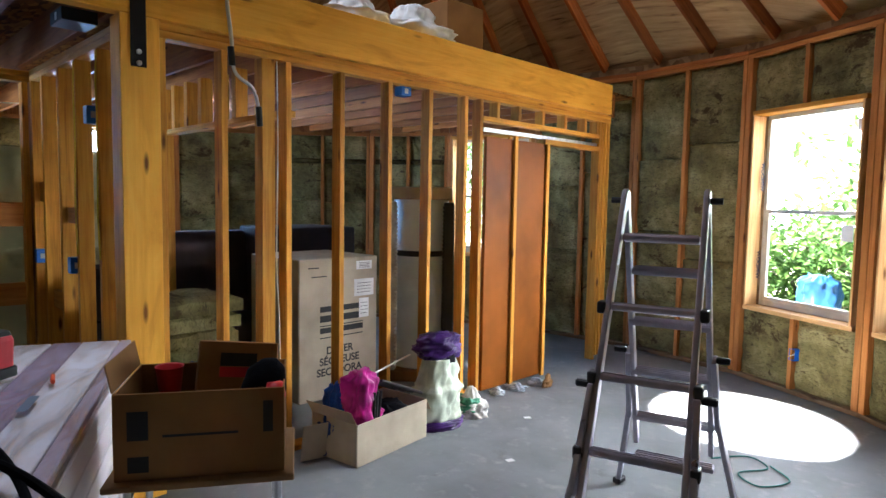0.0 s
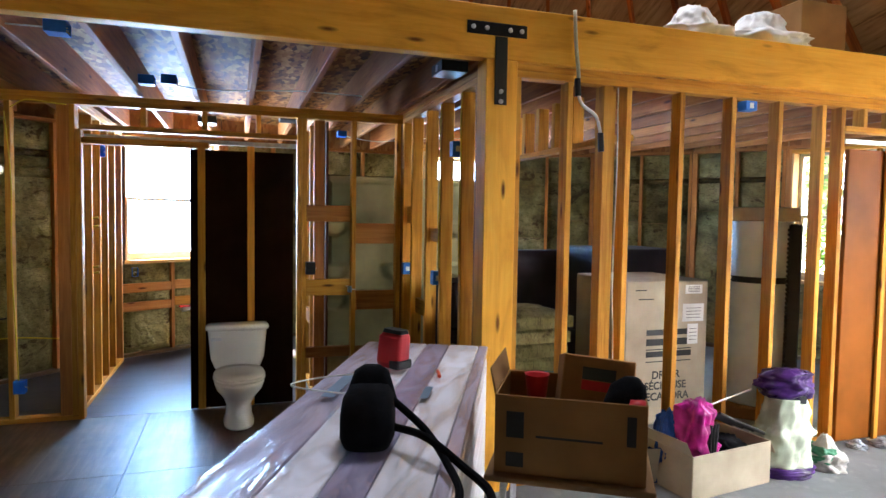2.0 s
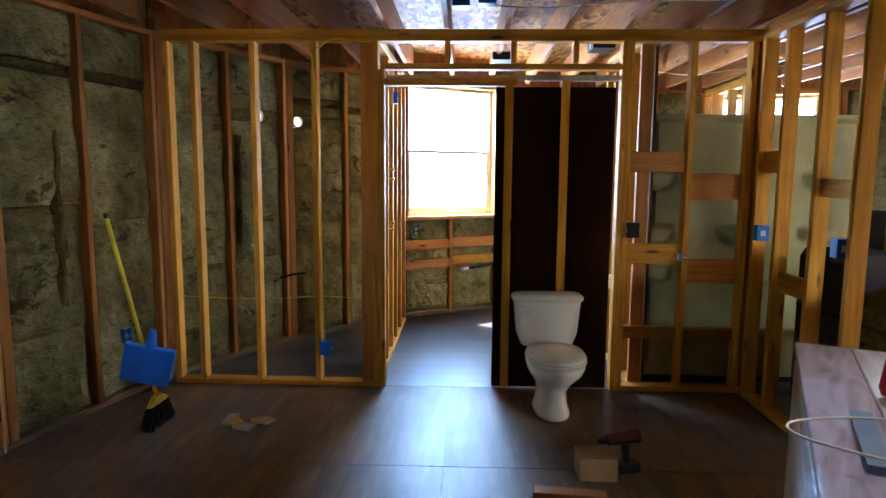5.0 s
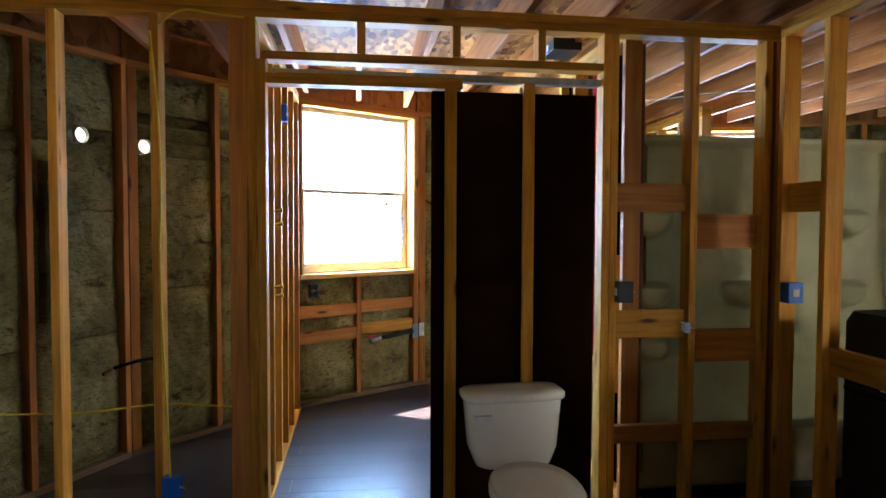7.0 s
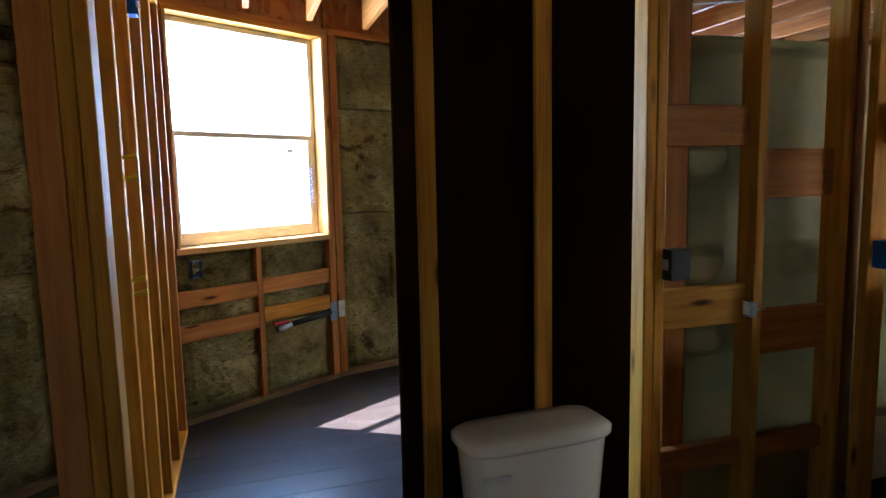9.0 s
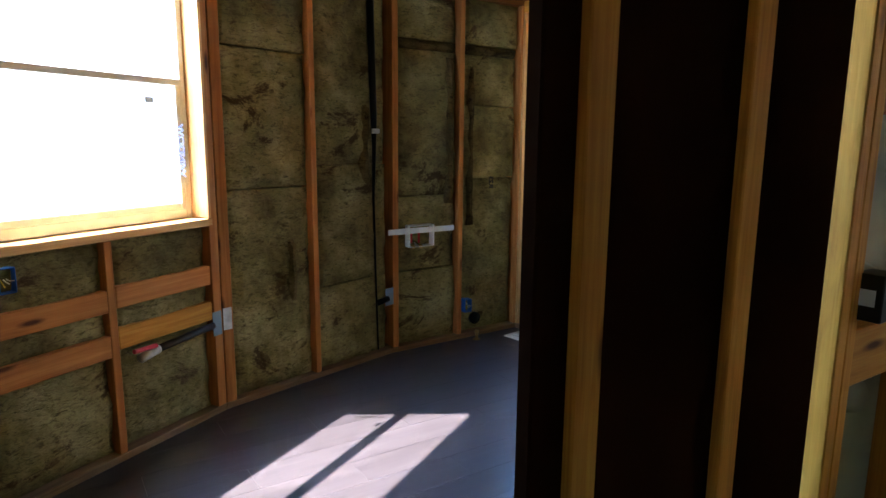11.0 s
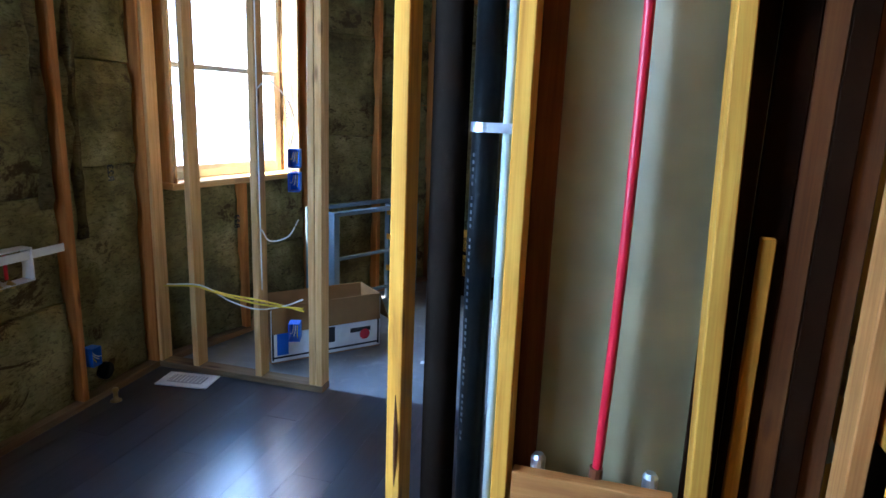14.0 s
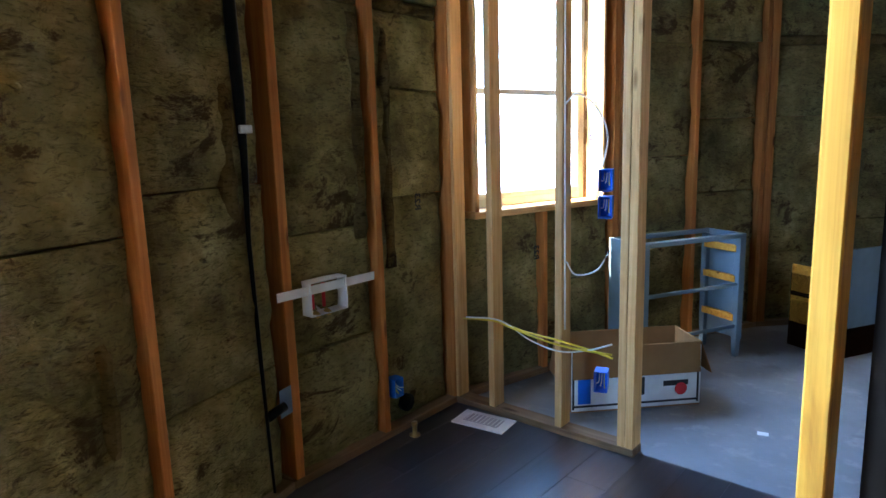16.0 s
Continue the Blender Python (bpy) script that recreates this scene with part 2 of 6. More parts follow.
M["ground"] = plain("ground_soil", (0.34, 0.29, 0.21), 0.95, 0, 0.3, 0.6, 0.6, 8)
# added disc for the vents: passes daylight so the hole looks bright
plug = Mat("translucent_disc", 0.6)
tr = plug.node("ShaderNodeBsdfTranslucent")
tr.inputs[0].default_value = (0.9, 0.88, 0.8, 1)
plug.link(tr.outputs[0], plug.t.nodes["Material Output"].inputs[0])
M["plug"] = plug.m
M["ink_blue"] = plain("blue_ink", (0.006, 0.007, 0.035), 0.6)
M["text"] = plain("black_ink", (0.02, 0.02, 0.022), 0.6)


# ---------------------------------------------------------------- mesh helpers
def link_mesh(name, bm, mat, smooth=False):
    me = bpy.data.meshes.new(name)
    bm.to_mesh(me)
    bm.free()
    if smooth:
        for p in me.polygons:
            p.use_smooth = True
    if mat:
        me.materials.append(mat)
    return new(name, me)


def part(name, bm, mat, parent, label="", smooth=False):
    ob = link_mesh(name, bm, mat, smooth)
    ob.parent = parent
    if label:
        ob["label"] = label
    return ob


def thing(name, label, category, group="", kind="", at=None):
    ob = new(name)
    ob.empty_display_size = 0.1
    if at is not None:
        ob.matrix_world = at
    return tagged(ob, label, category, group, kind)


def solid(name, bm, mat, label, category, group="", kind="", smooth=False):
    return tagged(link_mesh(name, bm, mat, smooth), label, category, group, kind)


def cube(bm, size, m=Matrix(), bevel=0.0, seg=1):
    geo = bmesh.ops.create_cube(bm, size=1.0, matrix=m @ Matrix.Diagonal((*size, 1)))
    if bevel:
        edges = list({e for v in geo["verts"] for e in v.link_edges})
        bmesh.ops.bevel(bm, geom=edges, offset=min(bevel, min(size) * 0.45), segments=seg, affect="EDGES", profile=0.5)
    return bm


def box(size, at=(0, 0, 0), bevel=0.0, seg=1, m=None):
    """A box on its base centre."""
    bm = bmesh.new()
    mm = Matrix.Translation((at[0], at[1], at[2] + size[2] / 2))
    return cube(bm, size, m @ mm if m else mm, bevel, seg)


def tube_bm(pts, r, seg=8, caps=True):
    """A round tube along a line of points."""
    bm = bmesh.new()
    pts = [Vector(p) for p in pts]
    rings = []
    for i, p in enumerate(pts):
        d = (pts[min(i + 1, len(pts) - 1)] - pts[max(i - 1, 0)]).normalized()
        side = d.cross(Vector((0, 0, 1)) if abs(d.z) < 0.9 else Vector((1, 0, 0))).normalized()
        up = side.cross(d)
        rr = r[i] if isinstance(r, (list, tuple)) else r
        rings.append([bm.verts.new(p + side * math.cos(a) * rr + up * math.sin(a) * rr) for a in [2 * math.pi * k / seg for k in range(seg)]])
    for a, b in zip(rings, rings[1:]):
        for k in range(seg):
            bm.faces.new((a[k], a[(k + 1) % seg], b[(k + 1) % seg], b[k]))
    if caps:
        bm.faces.new(rings[0][::-1])
        bm.faces.new(rings[-1])
    bmesh.ops.recalc_face_normals(bm, faces=bm.faces)
    return bm


def curve_pts(ctrl, n=8):
    """Catmull-Rom through control points."""
    c = [Vector(p) for p in ctrl]
    c = [2 * c[0] - c[1]] + c + [2 * c[-1] - c[-2]]
    out = []
    for i in range(1, len(c) - 2):
        for k in range(n):
            t = k / n
            a, b, d, e = c[i - 1], c[i], c[i + 1], c[i + 2]
            out.append(0.5 * (2 * b + (d - a) * t + (2 * a - 5 * b + 4 * d - e) * t * t + (3 * b - a - 3 * d + e) * t ** 3))
    return out + [c[-2]]


def lathe(profile, seg=24, sx=1.0, sy=1.0):
    """A turned shape from (radius, height) pairs."""
    bm = bmesh.new()
    rings = []
    for r, z in profile:
        rings.append([bm.verts.new((r * sx * math.cos(2 * math.pi * k / seg), r * sy * math.sin(2 * math.pi * k / seg), z)) for k in range(seg)])
    for a, b in zip(rings, rings[1:]):
        for k in range(seg):
            bm.faces.new((a[k], a[(k + 1) % seg], b[(k + 1) % seg], b[k]))
    bm.faces.new(rings[0][::-1])
    bm.faces.new(rings[-1])
    return bm


def prism(poly, z0, z1):
    bm = bmesh.new()
    lo = [bm.verts.new((x, y, z0)) for x, y in poly]
    hi = [bm.verts.new((x, y, z1)) for x, y in poly]
    bm.faces.new(lo[::-1])
    bm.faces.new(hi)
    for k in range(len(poly)):
        j = (k + 1) % len(poly)
        bm.faces.new((lo[k], lo[j], hi[j], hi[k]))
    bmesh.ops.recalc_face_normals(bm, faces=bm.faces)
    return bm


def clip(poly, nx, ny, d):
    """The part of a polygon where nx*x + ny*y <= d."""
    out = []
    for k, p in enumerate(poly):
        q = poly[(k + 1) % len(poly)]
        a, b = nx * p[0] + ny * p[1] - d, nx * q[0] + ny * q[1] - d
        if a <= 0:
            out.append(p)
        if a * b < 0:
            t = a / (a - b)
            out.append((p[0] + (q[0] - p[0]) * t, p[1] + (q[1] - p[1]) * t))
    return out


lumber_meshes = {}


def lumber(parent, a, b, u, wide, deep, mat="stud", name="stud", rnd=0.0):
    """A sawn timber from a to b; 'wide' across along u, 'deep' across the other way. Alike ones share a mesh."""
    a, b, u = Vector(a), Vector(b), Vector(u).normalized()
    ax = b - a
    length = ax.length
    ax.normalize()
    v = ax.cross(u).normalized()
    u = v.cross(ax)
    key = (round(length, 3), round(wide, 4), round(deep, 4), mat)
    if key not in lumber_meshes:
        bm = bmesh.new()
        cube(bm, (length, wide, deep), bevel=0.003)
        me = bpy.data.meshes.new(name)
        bm.to_mesh(me)
        bm.free()
        me.materials.append(M[mat])
        lumber_meshes[key] = me
    ob = new(name, lumber_meshes[key])
    mm = Matrix((ax, u, v)).transposed().to_4x4()
    if rnd:
        mm = mm @ Euler((random.uniform(-rnd, rnd) * 2, random.uniform(-rnd, rnd), random.uniform(-rnd, rnd))).to_matrix().to_4x4()
    mm.translation = (a + b) / 2
    ob.parent = parent
    ob.matrix_world = mm
    return ob


T2, T4, T6 = 0.038, 0.089, 0.14

# ---------------------------------------------------------------- round house shell
CX, CY, R = -3.55, 1.45, 4.80
EAVE, LOFT = 3.0, 2.47
RING_R, RING_Z = 0.80, 5.9


VERT_TWIST = {0: 3, 1: 3, 2: 3, 3: 3, 4: 3, 5: 3, 6: 3, 7: 2.2, 11: 1.3}


def vert(k, r=R):
    a = radians(8.5 + 15 * k + VERT_TWIST.get(k % 24, 0))
    return Vector((CX + r * math.cos(a), CY + r * math.sin(a), 0))


def in_house(poly, inset=0.0):
    for k in range(24):
        mid = radians(16 + 15 * k)
        n = (math.cos(mid), math.sin(mid))
        poly = clip(poly, n[0], n[1], n[0] * CX + n[1] * CY + R * math.cos(radians(7.5)) - inset)
        if len(poly) < 3:
            return []
    return poly


# facet k lies between vert(k) and vert(k + 1): windows as (sill, head)
WINDOWS = {2: (0.68, 2.40), 3: (0.68, 2.40), 13: (1.06, 2.40), 10: (1.06, 2.40), 6: (0.92, 2.38)}
WIDE = {13: (1.07, 0.03)}                          # a wider opening, off the bay's middle
DOORS = {17: 2.10}
VENTS = {15: (0.34, 1.97), 14: (-0.50, 1.95)}      # round holes through the wall: along, up


def batt(parent, m, w, h, depth, seed, mat="insul"):
    """A slab of wool with a torn, bulging face; local x along the wall, z up, y into the room."""
    nx, nz = max(3, int(w / 0.045)), max(4, int(h / 0.055))
    bm = bmesh.new()
    rows = []
    for j in range(nz + 1):
        row = []
        for i in range(nx + 1):
            x, z = (i / nx - 0.5) * w, j / nz * h
            e = min(i, nx - i, j, nz - j)
            d = -0.03 if e == 0 else (-0.006 if e == 1 else 0.0)
            q = Vector((x * 5 + seed * 3.1, seed, z * 5))
            d += 0.016 * noise.noise(q) + 0.014 * noise.noise(q * 3.1) + 0.02 * max(0, noise.noise(q * 0.5) - 0.2) - 0.03 * max(0, noise.noise(q * 1.7 + Vector((9, 0, 4))) - 0.38)
            row.append(bm.verts.new((x, depth + d, z)))
        rows.append(row)
    for j in range(nz):
        for i in range(nx):
            bm.faces.new((rows[j][i + 1], rows[j][i], rows[j + 1][i], rows[j + 1][i + 1]))
    ring = rows[0] + [r[-1] for r in rows[1:]] + rows[-1][-2::-1] + [r[0] for r in rows[-2:0:-1]]
    back = [bm.verts.new((v.co.x, 0.0, v.co.z)) for v in ring]
    for i in range(len(ring)):
        j = (i + 1) % len(ring)
        bm.faces.new((ring[i], ring[j], back[j], back[i]))
    ob = part("batt", bm, M[mat], parent)
    ob.matrix_world = m
    return ob


def window(k, sill, head, w, m):
    """A single-hung window; local x along the wall, y into the room, origin at the opening's foot."""
    win = thing("window_%d" % k, "tan vinyl single-hung window with a clear glass pane above and below", "window", "windows", "structure", m)
    h = head - sill
    d = -0.045

    def bar(name, sx, sz, x, z, y=d, sy=0.06, mat="vinyl"):
        bm = bmesh.new()
        cube(bm, (sx, sy, sz), Matrix.Translation((x, y, z)), 0.004)
        return part(name, bm, M[mat], win)

    fr = 0.035
    bar("frame_side", fr, h, -w / 2 + fr / 2, sill + h / 2)
    bar("frame_side", fr, h, w / 2 - fr / 2, sill + h / 2)
    bar("frame_head", w - 2 * fr, fr, 0, head - fr / 2)
    bar("frame_sill", w - 2 * fr, fr + 0.015, 0, sill + fr / 2 + 0.008)
    rail = sill + h * 0.5
    bar("meeting_rail", w - 2 * fr, 0.035, 0, rail, d + 0.012, 0.045)
    for x in (-1, 1):
        bar("sash_side", 0.028, rail - sill - fr - 0.02, x * (w / 2 - fr - 0.014), (rail + sill + fr) / 2, d + 0.012, 0.035)
    bar("sash_rail", w - 2 * fr - 0.06, 0.035, 0, sill + fr + 0.03, d + 0.012, 0.035)
    for z0, z1, y in ((sill + fr, rail, d + 0.008), (rail, head - fr, d - 0.012)):
        bm = bmesh.new()
        cube(bm, (w - 2 * fr, 0.004, z1 - z0), Matrix.Translation((0, y, (z0 + z1) / 2)))
        ob = part("pane", bm, M["glass"], win)
        ob.visible_shadow = False
    return win


def facet(k):
    a, b = vert(k), vert(k + 1)
    mid = (a + b) / 2
    n = (Vector((CX, CY, 0)) - mid).normalized()
    u = (b - a).normalized()
    L = (b - a).length
    loft = k in range(6, 18)
    top = LOFT - 0.04 if loft else EAVE - 0.08
    m = Matrix((-u, n, Vector((0, 0, 1)))).transposed().to_4x4()
    m.translation = mid - n * T6          # y = 0 at the sheathing, y = T6 at the stud faces
    wall = thing("wall_%d" % k, "fir stud outer wall packed with brown mineral wool", "wall", "", "structure")
    # outer skin
    op = WINDOWS.get(k)
    dr = DOORS.get(k)
    ow, ox = WIDE.get(k, (1.02, 0.0)) if not dr else (0.94, 0.11)
    hole = VENTS.get(k)
    bm = bmesh.new()
    full = EAVE + 0.25
    LS = L + 0.05

    def slab(x0, x1, z0, z1):
        cube(bm, (x1 - x0, 0.02, z1 - z0), m @ Matrix.Translation(((x0 + x1) / 2, -0.012, (z0 + z1) / 2)))

    if op or dr:
        s, hd = op if op else (0.0, dr)
        slab(-LS / 2, ox - ow / 2, -0.1, full)
        slab(ox + ow / 2, LS / 2, -0.1, full)
        slab(ox - ow / 2, ox + ow / 2, hd, full)
        if s > 0:
            slab(ox - ow / 2, ox + ow / 2, -0.1, s)
    elif hole:
        hx, hz = hole
        slab(-LS / 2, hx - 0.045, -0.1, full)
        slab(hx + 0.045, LS / 2, -0.1, full)
        slab(hx - 0.045, hx + 0.045, -0.1, hz - 0.045)
        slab(hx - 0.045, hx + 0.045, hz + 0.045, full)
    else:
        slab(-LS / 2, LS / 2, -0.1, full)
    part("sheathing", bm, M["sheath"], wall)

    def post(x, z0, z1, wide=T2, mat="fir", name="stud"):
        p0, p1 = m @ Vector((x, T6 / 2, z0)), m @ Vector((x, T6 / 2, z1))
        return lumber(wall, p0, p1, u, wide, T6, mat, name)

    def rail(x0, x1, z, name="plate", mat="fir", tall=T2, deep=T6):
        p0, p1 = m @ Vector((x0, T6 - deep / 2, z)), m @ Vector((x1, T6 - deep / 2, z))
        return lumber(wall, p0, p1, (0, 0, 1), tall, deep, mat, name)

    rail(-L / 2, L / 2, T2 / 2, "bottom_plate", "platewood")
    rail(-L / 2, L / 2, top + T2 / 2, "top_plate")
    if not loft:
        rail(-L / 2 - 0.01, L / 2 + 0.01, top + T2 * 1.5 + 0.002, "top_plate", "rafter")
    # corner post, one per vertex (at the -x end, which is vert(k + 1))
    post(-L / 2 + 0.032, T2, top, 0.06 if k != 11 else 0.045)
    side = T2 if not (op or dr) else 0.055
    if k != 12:
        post(L / 2 - side / 2 - 0.002, T2, top, side)
    seed = k * 7
    bays = []
    if op or dr:
        s, hd = op if op else (0.0, dr)
        hw = ow / 2
        if dr:
            post(ox - hw - 0.03, T2, top, 0.05, "stud")
        rail(ox - hw - 0.03, min(ox + hw + 0.03, L / 2), hd + T2 / 2 + 0.002, "header", "stud")
        jamb = 0.019
        for x in (-1, 1):
            lumber(wall, m @ Vector((ox + x * (hw - jamb / 2 + 0.02), T6 / 2 + 0.004, s)), m @ Vector((ox + x * (hw - jamb / 2 + 0.02), T6 / 2 + 0.004, hd)), u, jamb, T6, "studpale", "jamb_lining")
        if op:
            rail(ox - hw - 0.03, min(ox + hw + 0.03, L / 2), s - T2 / 2 - 0.002, "sill_plate", "studpale", T2, T6 + 0.006)
            post(0, T2, s - T2 - 0.004)
            post(0, hd + T2 + 0.004, top)
            for x in (-L * 0.23, L * 0.23):
                bays.append((x, L * 0.44, T2, s - T2))
                bays.append((x, L * 0.44, hd + T2, top))
            window(k, s, hd, ow - 0.004, m @ Matrix.Translation((ox, 0.05 if k == 13 else 0, 0)))
        else:
            bays.append((0, 1.1, hd + T2, top))
    else:
        post(0, T2, top)
        BW = L / 2 - 0.0615
        for x in (-L * 0.243, L * 0.236):
            if hole and abs(hole[0] - x) < 0.29:
                hx, hz = hole
                lo, hi = x - BW / 2, x + BW / 2
                bays.append((x, BW, T2, hz - 0.05))
                bays.append((x, BW, hz + 0.05, top))
                for p, q in ((lo, hx - 0.05), (hx + 0.05, hi)):
                    if q - p > 0.03:
                        bays.append(((p + q) / 2, q - p, hz - 0.05, hz + 0.05))
                ring = bmesh.new()
                for z0, r in ((0.0, 0.0),):
                    n0 = 20
                    loops = [[ring.verts.new((hx + rr * math.cos(2 * math.pi * i / n0), yy, hz + rr * math.sin(2 * math.pi * i / n0))) for i in range(n0)] for rr, yy in ((0.042, -0.03), (0.042, T6 - 0.03), (0.046, T6 - 0.03), (0.046, -0.03))]
                    for p, q in zip(loops, loops[1:] + loops[:1]):
                        for i in range(n0):
                            ring.faces.new((p[i], p[(i + 1) % n0], q[(i + 1) % n0], q[i]))
                bmesh.ops.recalc_face_normals(ring, faces=ring.faces)
                sl = part("vent_sleeve", ring, M["whiteplastic"], wall)
                sl.matrix_world = m
                part("vent_glow_disc", tube_bm([(hx, 0.082, hz), (hx, 0.086, hz)], 0.0415, 20), M["plug"], wall, "translucent white disc added to glow with daylight in the vent hole").matrix_world = m
            elif k == 12 and x > 0:
                bays.append((x + 0.016, BW + 0.032, T2, top))
            else:
                bays.append((x, BW, T2, top))
    for x, w, z0, z1 in bays:
        z = z0
        while z < z1 - 0.05:
            h = min(random.choice((0.52, 0.75, 1.0, 1.15)), z1 - z)
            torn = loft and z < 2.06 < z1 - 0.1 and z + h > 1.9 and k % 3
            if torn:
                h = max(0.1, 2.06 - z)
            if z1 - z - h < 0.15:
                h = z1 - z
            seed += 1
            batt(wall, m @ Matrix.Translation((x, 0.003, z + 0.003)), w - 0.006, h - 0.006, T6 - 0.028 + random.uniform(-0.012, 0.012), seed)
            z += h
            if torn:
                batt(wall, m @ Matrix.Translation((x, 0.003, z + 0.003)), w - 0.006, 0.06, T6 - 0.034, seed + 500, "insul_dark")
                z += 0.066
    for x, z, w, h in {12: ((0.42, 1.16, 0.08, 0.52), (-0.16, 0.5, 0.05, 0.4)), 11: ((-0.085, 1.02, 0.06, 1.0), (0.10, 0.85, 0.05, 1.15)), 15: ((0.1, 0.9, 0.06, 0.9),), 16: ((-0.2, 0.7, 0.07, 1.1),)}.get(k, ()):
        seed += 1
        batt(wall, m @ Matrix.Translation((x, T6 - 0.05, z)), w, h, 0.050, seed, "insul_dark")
    if loft:
        bm = bmesh.new()
        cube(bm, (L, 0.025, 0.26), m @ Matrix.Translation((0, T6 * 0.55, LOFT + 0.131)), 0.003)
        part("rim_board", bm, M["rim"], wall)
        bm = bmesh.new()
        cube(bm, (L, T6, EAVE - LOFT - 0.27), m @ Matrix.Translation((0, T6 / 2, (EAVE + LOFT + 0.27) / 2)), 0.003)
        part("knee_wall", bm, M["sheath"], wall)
    return wall, m


FACETS = {k: facet(k) for k in range(24)}


def window_lamp(k, watts, colour):
    """Sky light that enters through a window opening."""
    s, hd = WINDOWS[k]
    la = new("window_light", bpy.data.lights.new("window_light", "AREA"))
    la.data.shape, la.data.size, la.data.size_y = "RECTANGLE", WIDE.get(k, (1.02, 0))[0] - 0.08, hd - s - 0.08
    la.data.energy, la.data.color = watts, colour
    m = FACETS[k][1]
    mm = m @ Matrix.Translation((WIDE.get(k, (0, 0.0))[1], -0.085, (s + hd) / 2)) @ Matrix.Rotation(radians(90), 4, "X")
    la.matrix_world = mm
    return la


window_lamp(13, 7.4, (0.29, 0.56, 1.0))
window_lamp(10, 5.2, (0.20, 0.48, 1.0))
# sky light that enters through the round skylight
dome = new("skylight_light", bpy.data.lights.new("skylight_light", "AREA"))
dome.data.shape, dome.data.size = "DISK", 1.4
dome.data.energy, dome.data.color = 5.5, (0.90, 0.95, 1.0)
dome.matrix_world = pose(CX, CY, RING_Z + 0.28)

# roof: boards, rafters, skylight kerb
bm = bmesh.new()
for k in range(24):
    a, b = vert(k, R + 0.3), vert(k + 1, R + 0.3)
    c, d = vert(k, RING_R), vert(k + 1, RING_R)
    slope = (RING_Z - EAVE) / (R - RING_R)
    za = EAVE - 0.3 * slope + 0.20
    quad = [bm.verts.new((p.x, p.y, z)) for p, z in ((a, za), (b, za), (d, RING_Z + 0.20), (c, RING_Z + 0.20))]
    bm.faces.new(quad)
roof_geo = bmesh.ops.extrude_face_region(bm, geom=list(bm.faces))
for v in roof_geo["geom"]:
    if isinstance(v, bmesh.types.BMVert):
        v.co.z += 0.03
bmesh.ops.recalc_face_normals(bm, faces=bm.faces)
solid("ceiling", bm, M["ceil"], "sloping round roof deck of stained plywood boards", "ceiling", kind="structure")
rafters = thing("roof_frame", "radial red-brown rafters under the round roof", "rafters", "", "structure")
for j in range(48):
    a = radians(8.5 + 7.5 * j)
    d = Vector((math.cos(a), math.sin(a), 0))
    r1 = R * (math.cos(radians(7.5)) if j % 2 else 1)
    p0 = Vector((CX, CY, 0)) + d * (r1 + 0.05) + Vector((0, 0, EAVE + 0.09))
    p1 = Vector((CX, CY, 0)) + d * RING_R + Vector((0, 0, RING_Z + 0.115))
    lumber(rafters, p0, p1, d.cross(Vector((0, 0, 1))), T2, 0.14, "rafter", "rafter")
bm = bmesh.new()
for k in range(24):
    for r0, r1, z0, z1 in ((RING_R - 0.04, RING_R + 0.06, RING_Z - 0.02, RING_Z + 0.3),):
        q = [vert(k, r0), vert(k + 1, r0), vert(k + 1, r1), vert(k, r1)]
        lo = [bm.verts.new((p.x, p.y, z0)) for p in q]
        hi = [bm.verts.new((p.x, p.y, z1)) for p in q]
        bm.faces.new(lo[::-1])
        bm.faces.new(hi)
        bm.faces.new((lo[0], lo[1], hi[1], hi[0]))
        bm.faces.new((lo[2], lo[3], hi[3], hi[2]))
part("ring", bm, M["rafter"], rafters)

# floors
slab_poly = [tuple(vert(k, R + 0.16)[:2]) for k in range(24)]
solid("floor", prism(slab_poly, -0.15, -0.008), M["concrete"], "grey worn concrete slab floor", "floor", kind="structure")

# loft deck
half = in_house([(-9, -4), (-3.25, -4), (-3.25, 7), (-9, 7)], 0.0)
solid("loft_floor", prism(half, LOFT + 0.236, LOFT + 0.256), M["osb"], "oriented strand board loft deck over the joists", "loft floor", kind="structure")

# loft joists, along x
joists = thing("loft_joists", "rough sawn fir joists carrying the loft deck", "joists", "", "structure")
y = -3.0
while y < 6.2:
    s = R * math.cos(radians(7.5)) - 0.06
    if abs(y - CY) < s - 0.15:
        x0 = CX - math.sqrt(s * s - (y - CY) ** 2) + 0.02
        lumber(joists, (x0, y, LOFT + 0.118), (-3.255, y, LOFT + 0.118), (0, 1, 0), T2, 0.235, "joist", "joist", 0.0)
    y += 0.40

# ---------------------------------------------------------------- main beam and stud wall under it
BX = -3.16
beam = thing("main_beam", "large pale pine beam across the room with knots", "beam", "", "structure")
lumber(beam, (BX - 0.045, -3.28, 2.615), (BX - 0.045, 5.60, 2.615), (0, 0, 1), 0.29, 0.09, "beam", "timber")
bracket = thing("steel_bracket", "black steel T-shaped bracket bolted to the beam and post", "bracket")
bm = bmesh.new()
cube(bm, (0.006, 0.36, 0.07), Matrix.Translation((BX + 0.004, 1.065, 2.63)), 0.002)
part("cross_plate", bm, M["darksteel"], bracket)
bm = bmesh.new()
cube(bm, (0.006, 0.075, 0.375), Matrix.Translation((BX + 0.0045, 1.09, 2.405)), 0.002)
part("drop_plate", bm, M["darksteel"], bracket)
